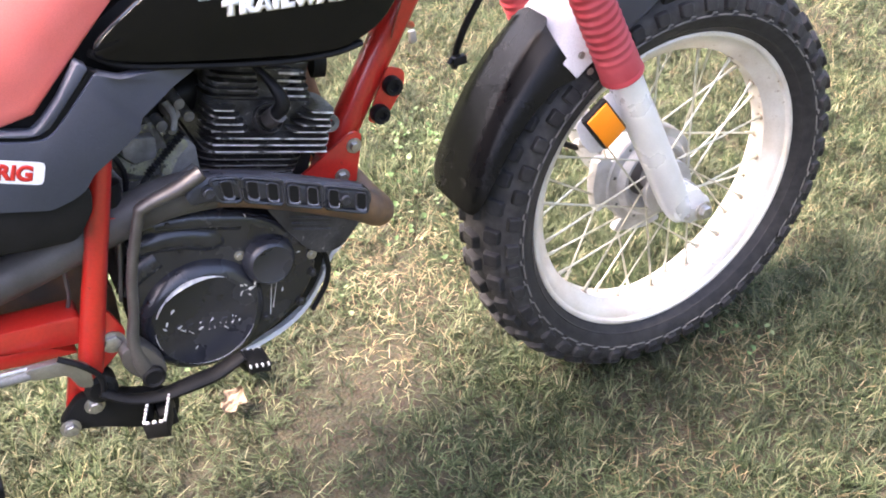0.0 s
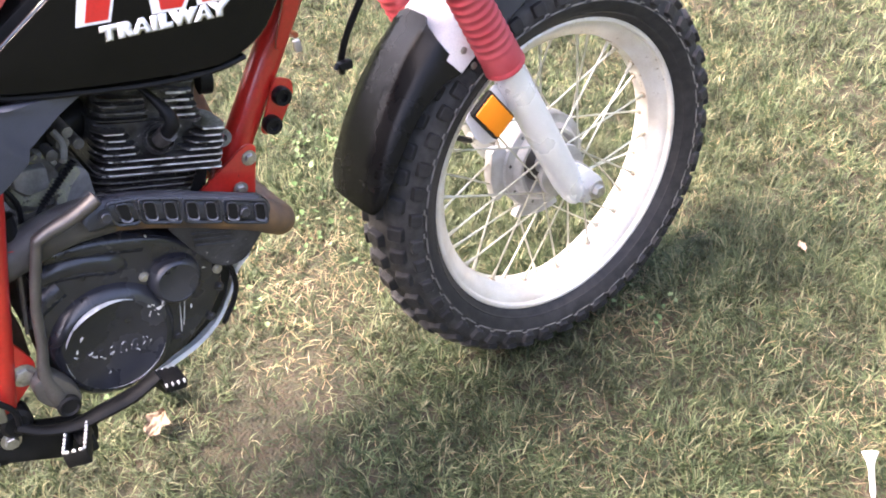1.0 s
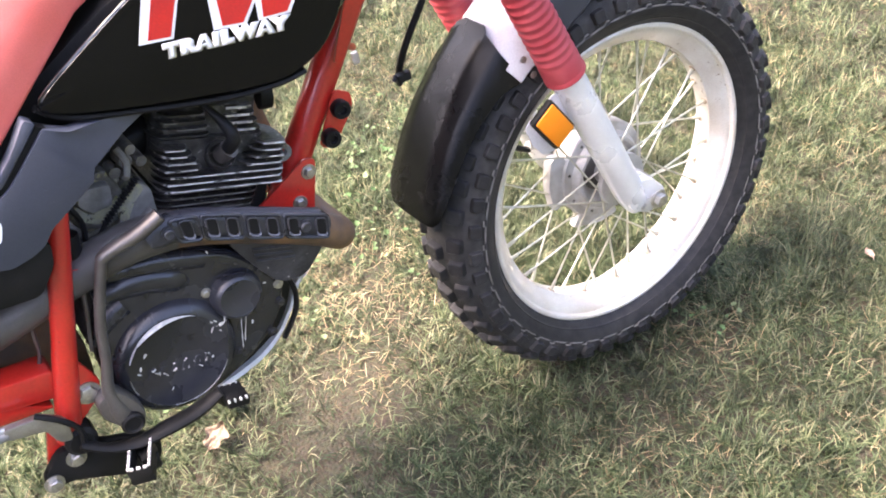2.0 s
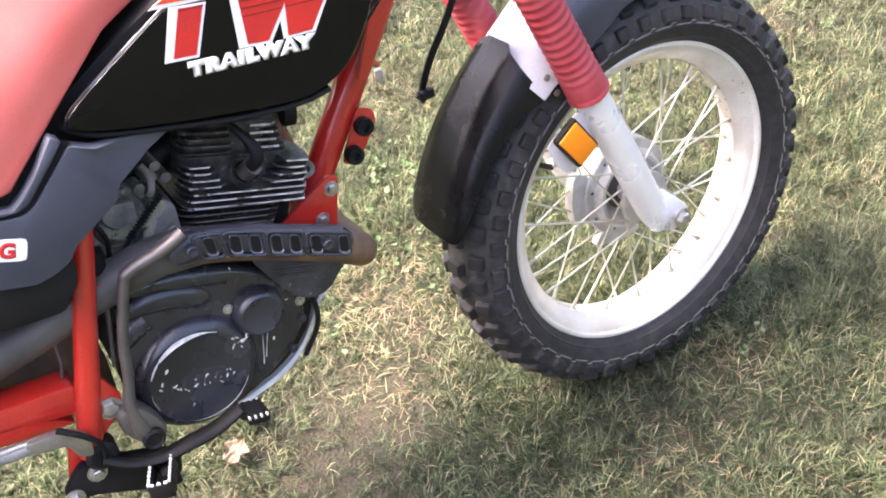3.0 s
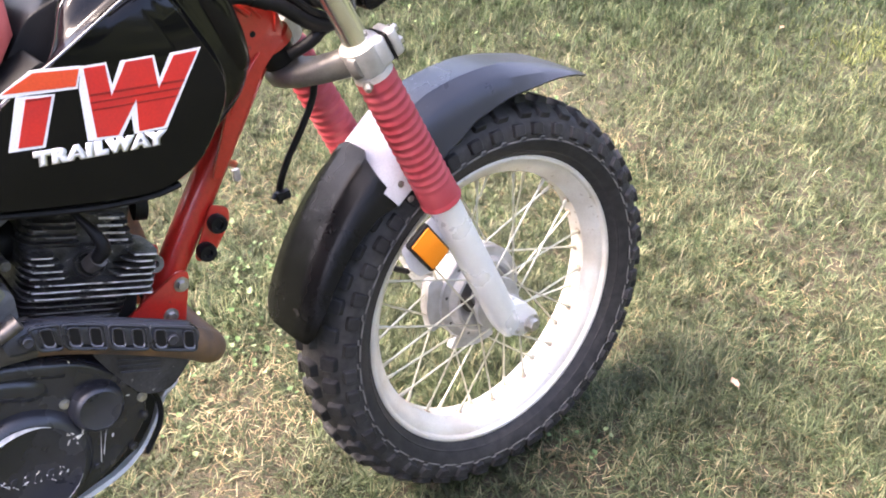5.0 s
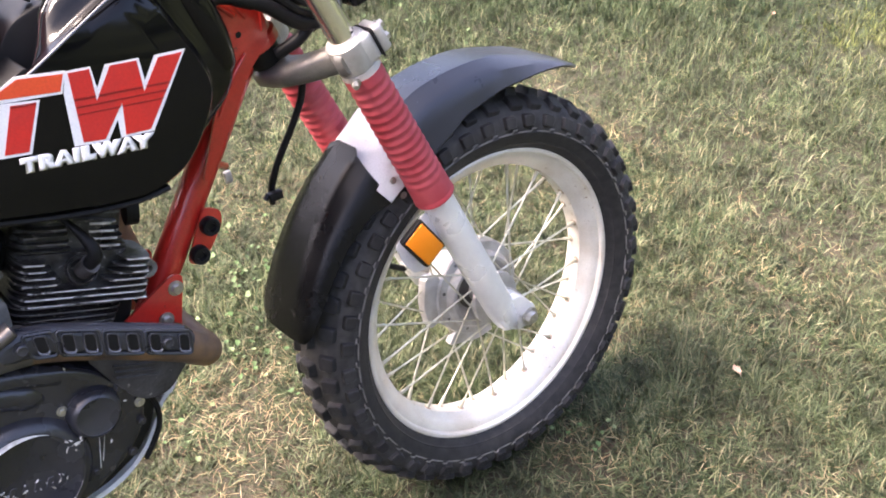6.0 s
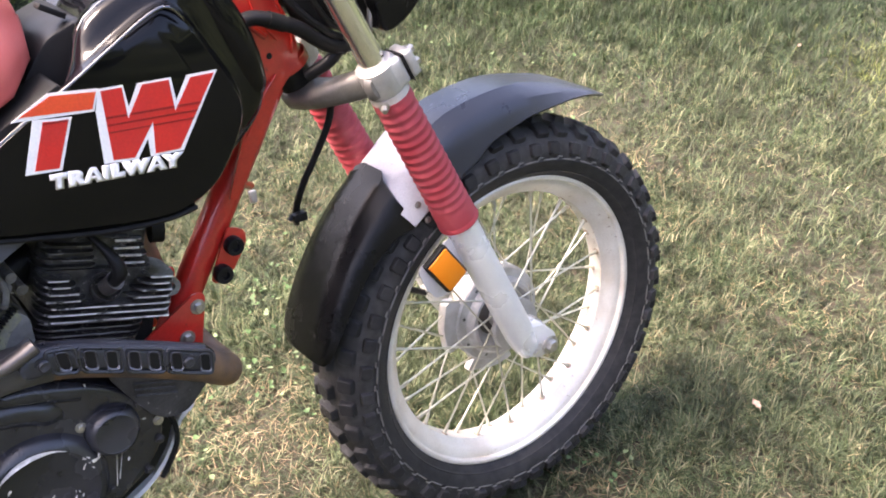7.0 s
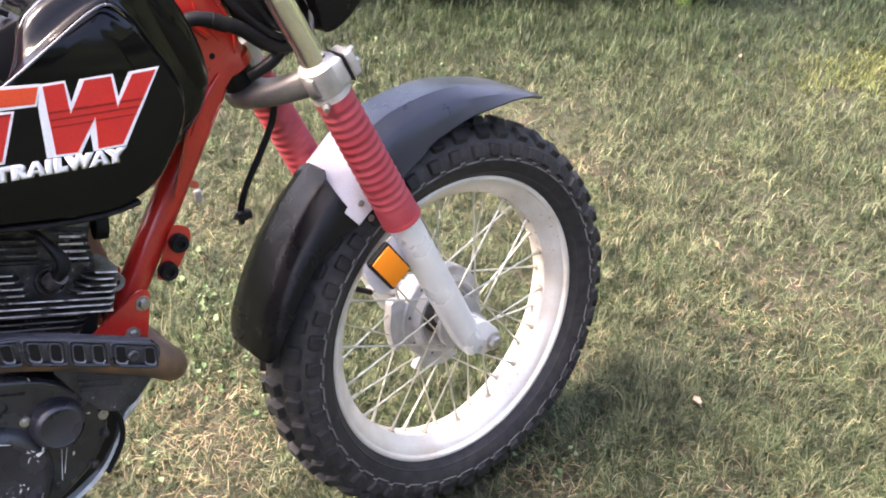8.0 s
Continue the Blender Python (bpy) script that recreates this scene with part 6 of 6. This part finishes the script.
# worn brown soil, spread at left in place of shade: x, y, radius, strength
WORN_AND_SHADE = [(0.101, -0.667, 0.06, 1.0), (-0.56, -0.07, 0.07, 0.5), (-0.58, 0.03, 0.15, 1.0), (-0.66, -0.08, 0.17, 0.9), (-0.95, 0.10, 0.16, 0.6), (-0.40, 0.03, 0.05, 0.6), (-0.70, 0.12, 0.13, 0.85), (-0.82, 0.04, 0.16, 0.85)]


def dryness(x, y, spots=DRY):
    d = np.zeros_like(x)
    for cx, cy, r, s in spots:
        d = np.maximum(d, s * np.exp(-((x - cx) ** 2 + (y - cy) ** 2) / (r * r)))
    return d


def wave(x, y):
    """Cheap smooth variation from sines, about -1 to 1."""
    return (np.sin(x * 5.1 + 1.3 * np.sin(y * 3.7)) + np.sin(y * 6.3 + 1.7 * np.sin(x * 4.1)) + np.sin((x + y) * 11.0 + 2 * np.sin((x - y) * 7.0))) / 3


def blades(name, x, y, length, width, azimuth, lean, bend, mat, label, base_z=-0.004):
    """One sheet of tapered bent blades: five points each."""
    n = len(x)
    d = np.stack([np.cos(azimuth), np.sin(azimuth)], 1)
    side = np.stack([-d[:, 1], d[:, 0]], 1)
    zs = np.array([height(float(a), float(b)) for a, b in zip(x, y)]) + base_z
    v = np.zeros((n, 5, 3))
    reach1, reach2 = length * 0.5 * np.sin(lean), length * (0.5 * np.sin(lean) + 0.5 * np.sin(np.minimum(lean + bend, 1.75)))
    up1, up2 = length * 0.5 * np.cos(lean), length * (0.5 * np.cos(lean) + 0.5 * np.cos(np.minimum(lean + bend, 1.75)))
    base = np.stack([x, y], 1)
    for k, (reach, up, w, s) in enumerate(((0, 0, 0.85, -1), (0, 0, 0.85, 1), (reach1, up1, 1.0, 1), (reach1, up1, 1.0, -1), (reach2, up2, 0.0, 0))):
        v[:, k, :2] = base + d * (np.asarray(reach).reshape(-1, 1)) + side * ((s * w * width / 2)[:, None] if s else 0)
        v[:, k, 2] = np.maximum(zs + up, zs + 0.001)
    me = bpy.data.meshes.new(name)
    me.vertices.add(5 * n)
    me.vertices.foreach_set("co", v.reshape(-1))
    off = np.arange(n)[:, None] * 5
    loops = np.concatenate([off + np.array([0, 1, 2, 3]), off + np.array([3, 2, 4])], 1).reshape(-1)
    me.loops.add(7 * n)
    me.loops.foreach_set("vertex_index", loops.astype(np.int32))
    me.polygons.add(2 * n)
    st = (np.arange(n)[:, None] * 7 + np.array([0, 4])).reshape(-1)
    me.polygons.foreach_set("loop_start", st.astype(np.int32))
    me.update(calc_edges=True)
    me.validate()
    me.shade_smooth()
    me.materials.append(mat)
    return tagged(new(name, me), label, "grass", kind="stuff")


def scatter(rng, n, x0, x1, y0, y1):
    return rng.uniform(x0, x1, n), rng.uniform(y0, y1, n)


def build_lawn():
    rng = np.random.default_rng(11)
    zones = [(-1.35, 0.95, -0.95, 1.05, 52000, 1.0), (-1.6, 3.3, -1.0, 3.6, 20000, 1.1), (-5.0, 7.0, -4.0, 8.0, 1900, 1.7)]
    xs, ys, sc = [], [], []
    for x0, x1, y0, y1, dens, s in zones:
        x, y = scatter(rng, int((x1 - x0) * (y1 - y0) * dens), x0, x1, y0, y1)
        if s > 1:
            a, b, c, d = zones[0 if s < 1.5 else 1][:4]
            out = ~((x > a) & (x < b) & (y > c) & (y < d))
            x, y = x[out], y[out]
        xs.append(x), ys.append(y), sc.append(np.full(len(x), s))
    x, y, s = np.concatenate(xs), np.concatenate(ys), np.concatenate(sc)
    # tufts: pull blades towards tuft centres
    cell = 0.035
    tx, ty = np.floor(x / cell), np.floor(y / cell)
    hx = np.modf(np.abs(np.sin(tx * 12.9898 + ty * 78.233)) * 43758.5453)[0]
    hy = np.modf(np.abs(np.sin(tx * 39.346 + ty * 11.135)) * 24634.6345)[0]
    pull = rng.uniform(0.0, 0.75, len(x))
    x, y = x + pull * ((tx + hx) * cell - x), y + pull * ((ty + hy) * cell - y)
    dry = dryness(x, y)
    wv = wave(x, y)
    bare = dryness(x, y, WORN_AND_SHADE)
    keep = rng.uniform(0, 1, len(x)) < np.clip(0.92 + 0.25 * wv - 0.80 * dry - 0.75 * bare, 0.1, 1)
    x, y, s, dry, wv, hx, hy, bare = (a[keep] for a in (x, y, s, dry, wv, hx, hy, bare))
    n = len(x)
    length = s * (0.027 + 0.030 * rng.beta(2, 2.2, n) + 0.011 * wv) * (1 - 0.35 * dry) * (1 - 0.3 * bare)
    far = np.clip((x + y - 1.5) / 1.6, 0, 1)
    length = length * (1 + 0.15 * far)
    width = s ** 2 * rng.uniform(0.0011, 0.0027, n)
    az = hx * 6.283 + rng.normal(0, 1.5, n)
    lean = np.clip(np.abs(rng.normal(0.86, 0.46, n)) + 0.30 * dry, 0, 1.5)
    bend = np.abs(rng.normal(0.55, 0.35, n))
    length = np.clip(length, 0.014, 0.11)
    # darker turf along the planting and a yellow green patch beyond the wheel
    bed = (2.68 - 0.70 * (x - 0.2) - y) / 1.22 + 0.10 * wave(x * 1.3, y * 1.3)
    dark_turf = rng.uniform(0, 1, n) < np.clip(1.45 - bed / 0.70, 0, 0.95) * (y > 0.5)
    moss = ~dark_turf & (rng.uniform(0, 1, n) < 0.9 * np.exp(-((x - 2.20) ** 2 / 0.10 + (y - 0.52) ** 2 / 0.07)))
    for nm, keep, m, label in (("lawn_grass", ~dark_turf & ~moss, GRASS, "short mown green lawn grass with yellowing blades"), ("darker_grass", dark_turf, DARK_GRASS, "darker green grass along the planting"), ("mossy_grass", moss, MOSSY, "yellow green patch of finer grass")):
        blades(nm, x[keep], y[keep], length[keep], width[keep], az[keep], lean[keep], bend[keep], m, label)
    # dry thatch lying flat, thick in the dry patches
    x, y = scatter(rng, 160000, -1.3, 2.6, -0.95, 2.6)
    p = np.clip(0.015 + 0.05 * wave(x * 1.7, y * 1.7) + 0.95 * dryness(x, y) - 0.5 * dryness(x, y, WORN_AND_SHADE), 0.01, 1) * np.where((x < 1.0) & (y < 1.1), 1.0, 0.25)
    keep = rng.uniform(0, 1, len(x)) < p
    x, y = x[keep], y[keep]
    n = len(x)
    blades("dry_thatch", x, y, rng.uniform(0.012, 0.040, n), rng.uniform(0.0007, 0.0016, n), rng.uniform(0, 6.283, n), rng.uniform(0.85, 1.52, n), rng.uniform(0, 0.45, n), STRAW, "dry straw coloured thatch lying in the lawn", 0.006)


build_lawn()


def build_clover():
    """Small round weed leaves low in the grass."""
    rng = np.random.default_rng(4)
    spots = [(-0.05, 0.62, 0.16, 90), (0.12, -0.10, 0.10, 12), (-0.55, 0.55, 0.2, 60), (-0.20, 0.45, 0.12, 40), (0.9, 1.2, 0.4, 60), (-0.42, 0.28, 0.10, 6)]
    verts, faces = [], []
    for cx, cy, r, k in spots:
        for _ in range(k):
            x, y = rng.normal(cx, r * 0.6), rng.normal(cy, r * 0.6)
            z = 0.014 + rng.uniform(0, 0.022)
            q = rng.uniform(0.003, 0.0065)
            t, tx, ty = rng.uniform(0, 6.28), rng.normal(0, 0.35), rng.normal(0, 0.35)
            k0 = len(verts)
            for i in range(8):
                a = t + i * 6.283 / 8
                rr = q * (1 if i % 8 else 0.6) * (1.25 if i == 4 else 1)
                dx, dy = rr * math.cos(a), rr * math.sin(a)
                verts.append((x + dx, y + dy, z + dx * tx + dy * ty + 0.15 * rr))
            verts.append((x, y, z - 0.002))
            faces += [(k0 + i, k0 + (i + 1) % 8, k0 + 8) for i in range(8)]
    g = Geo()
    g.v, g.f = verts, faces
    ob = part("clover_leaves", g, CLOVER, None)
    tagged(ob, "small round green clover leaves among the grass", "weeds", kind="stuff")


CLOVER = leaf_material("clover", [(0.0, (0.055, 0.110, 0.040)), (0.6, (0.095, 0.165, 0.065)), (1.0, (0.20, 0.26, 0.14))], (0.12, 0.17, 0.08), 8, 0.3)
build_clover()


# ---- things lying on the lawn ----
DEAD = material("dead leaf", (0.20, 0.145, 0.100), 0.7, second=(0.13, 0.086, 0.058), scale=60, amount=0.8, fine=500, bump=0.3)
PALE = material("pale scrap", (0.36, 0.25, 0.19), 0.7, second=(0.28, 0.18, 0.13), scale=90, amount=0.6)
TEE = material("white plastic", (0.82, 0.81, 0.76), 0.4, second=(0.70, 0.69, 0.62), scale=80, amount=0.4, bump=0.03)


def curled_leaf(name, x, y, z, size, turn, mat, label, curl=0.35, lobes=3):
    """A dry leaf with a lobed outline, curled along its rib."""
    rows = []
    for i in range(13):
        t = i / 12
        w = size * 0.36 * math.sin(math.pi * min(1, t * 0.96 + 0.03)) ** 0.8 * (1 + 0.28 * math.sin(t * lobes * 6.283))
        row = []
        for j in range(9):
            u = j / 4 - 1
            px = (t - 0.5) * size
            row.append((px, u * w, size * curl * (0.55 * u * u + 0.25 * (2 * t - 1) ** 2) + size * 0.04 * math.sin(9 * u + 11 * t)))
        rows.append(row)
    g = Geo().grid(rows, closed=False)
    low = [(a, b, c - 0.0007) for a, b, c in g.v]
    n = len(g.v)
    g.v, g.f = g.v + low, g.f + [tuple(i + n for i in f[::-1]) for f in g.f]
    ob = part(name, g, mat, None)
    ob.matrix_world = pose(x, y, z, 6, -8, turn)
    stem = part("stem", Geo().tube([(-size * 0.5, 0, size * curl * 0.25), (-size * 0.72, 0.003, size * 0.02)], [0.0009, 0.0006], 6), mat, ob)
    return tagged(ob, label, "leaf")


curled_leaf("dry_leaf", -0.688, 0.157, 0.024, 0.052, 35, DEAD, "curled tan dry leaf lying on the grass", 0.2, 2)
curled_leaf("dry_leaf", 0.466, -0.215, 0.024, 0.022, 80, PALE, "small pale pinkish leaf scrap on the grass", 0.2, 2)
curled_leaf("dry_leaf", 1.884, 0.744, 0.028, 0.016, 10, PALE, "small pale curled petal on the lawn", 0.3, 2)
curled_leaf("dry_leaf", 0.855, 0.690, 0.020, 0.013, 140, DEAD, "small tan dry leaf among the grass", 0.3, 2)


def build_tee():
    prof = [(0.0006, 0.0), (0.0021, 0.010), (0.0024, 0.036), (0.0036, 0.044), (0.0062, 0.052), (0.0066, 0.0535), (0.0058, 0.0535), (0.0030, 0.050), (0.0004, 0.049)]
    ob = part("golf_tee", Geo().lathe([(r * 1.9, h * 1.42) for r, h in prof], (0, 0, 0), (0, 0, 1), 24), TEE, None)
    ob.matrix_world = look((0.121, -0.637, 0.012), (0.088, -0.684, -0.038))
    tagged(ob, "white plastic golf tee standing in the grass", "golf tee")


build_tee()


# ---- planting behind the lawn ----
LEAFY = leaf_material("garden leaves", [(0.0, (0.075, 0.130, 0.040)), (0.6, (0.140, 0.210, 0.070)), (1.0, (0.30, 0.36, 0.18))], (0.22, 0.27, 0.13), 5, 0.5, 0.4, 0.3)


def plant_leaf(length, width, droop, fold):
    rows = []
    for i in range(9):
        t = i / 8
        w = width / 2 * math.sin(math.pi * min(1, 0.06 + t * 0.94)) ** 0.7
        x, z = length * t * (1 - 0.15 * t), length * (0.55 * t - droop * t * t)
        rows.append([(x, -w, z + fold * w), (x, -w * 0.5, z + fold * w * 0.3), (x, 0, z), (x, w * 0.5, z + fold * w * 0.3), (x, w, z + fold * w)])
    me = Geo().grid(rows, closed=False).mesh("leaf", 80)
    me.materials.append(LEAFY)
    return me


def build_plants():
    rnd = random.Random(8)
    broad = [plant_leaf(0.17, 0.085, 0.65, 0.35), plant_leaf(0.13, 0.070, 0.45, 0.25)]
    strap = [plant_leaf(0.34, 0.026, 0.75, 0.6), plant_leaf(0.28, 0.022, 0.55, 0.6)]
    for k in range(16):
        x = -2.05 + k * 0.17 + rnd.uniform(-0.05, 0.05)
        y = 2.05 + 0.42 * (k / 15) ** 1.3 * 2.2 + rnd.uniform(-0.08, 0.12)
        kind = strap if k in (10, 12, 13, 15) else broad
        g = Geo()
        for i in range(7):
            a = i * 0.9
            g.tube([(0, 0, -0.01), (0.03 * math.cos(a), 0.03 * math.sin(a), 0.10)], [0.004, 0.002], 6)
        pl = part("garden_plant", g, LEAFY, None)
        pl.matrix_world = pose(x, y, height(x, y) - 0.004, 0, 0, rnd.uniform(0, 360))
        tagged(pl, "leafy green garden plant at the edge of the lawn" if kind is broad else "strap leaved pale green garden plant by the lawn", "plant", "planting along the lawn")
        for i in range(26 if kind is broad else 22):
            lf = new("leaf", rnd.choice(kind))
            lf.parent = pl
            a = i * 137.5 + rnd.uniform(-20, 20)
            h = rnd.uniform(0.02, 0.26) if kind is broad else rnd.uniform(0, 0.05)
            lf.matrix_local = pose(0.05 * math.cos(radians(a)) * rnd.random(), 0.05 * math.sin(radians(a)) * rnd.random(), h, 0, 0, a) @ pose(0, 0, 0, rnd.uniform(-25, 25), rnd.uniform(-25, 35), 0)


def build_shrubs():
    """Leafy shrubs along the far edge of the lawn, their unseen tops added for shade."""
    rnd = random.Random(31)
    broad = [plant_leaf(0.15, 0.075, 0.55, 0.35), plant_leaf(0.12, 0.060, 0.45, 0.25)]
    for k in range(9):
        x = 0.55 + k * 0.21 + rnd.uniform(-0.04, 0.04)
        y = 2.70 - 0.70 * (x - 0.2) + rnd.uniform(-0.05, 0.08)
        g = Geo()
        for i in range(9):
            a = i * 0.698
            g.tube([(0, 0, -0.01), (0.07 * math.cos(a), 0.07 * math.sin(a), 0.28), (0.17 * math.cos(a), 0.17 * math.sin(a), 0.72)], [0.007, 0.005, 0.002], 6)
        sh = part("garden_shrub", g, LEAFY, None)
        sh.matrix_world = pose(x, y, height(x, y) - 0.004, 0, 0, rnd.uniform(0, 360))
        tagged(sh, "dense leafy green shrub edging the lawn", "shrub", "shrubs along the lawn")
        for i in range(80):
            lf = new("leaf", rnd.choice(broad))
            lf.parent = sh
            a, h = i * 137.5 + rnd.uniform(-20, 20), rnd.uniform(0.02, 0.72)
            q = rnd.uniform(0.02, 0.06 + 0.2 * h)
            lf.matrix_local = pose(q * math.cos(radians(a)), q * math.sin(radians(a)), h, 0, 0, a) @ pose(0, 0, 0, rnd.uniform(-25, 25), rnd.uniform(-20, 40), 0)


build_plants()
build_shrubs()
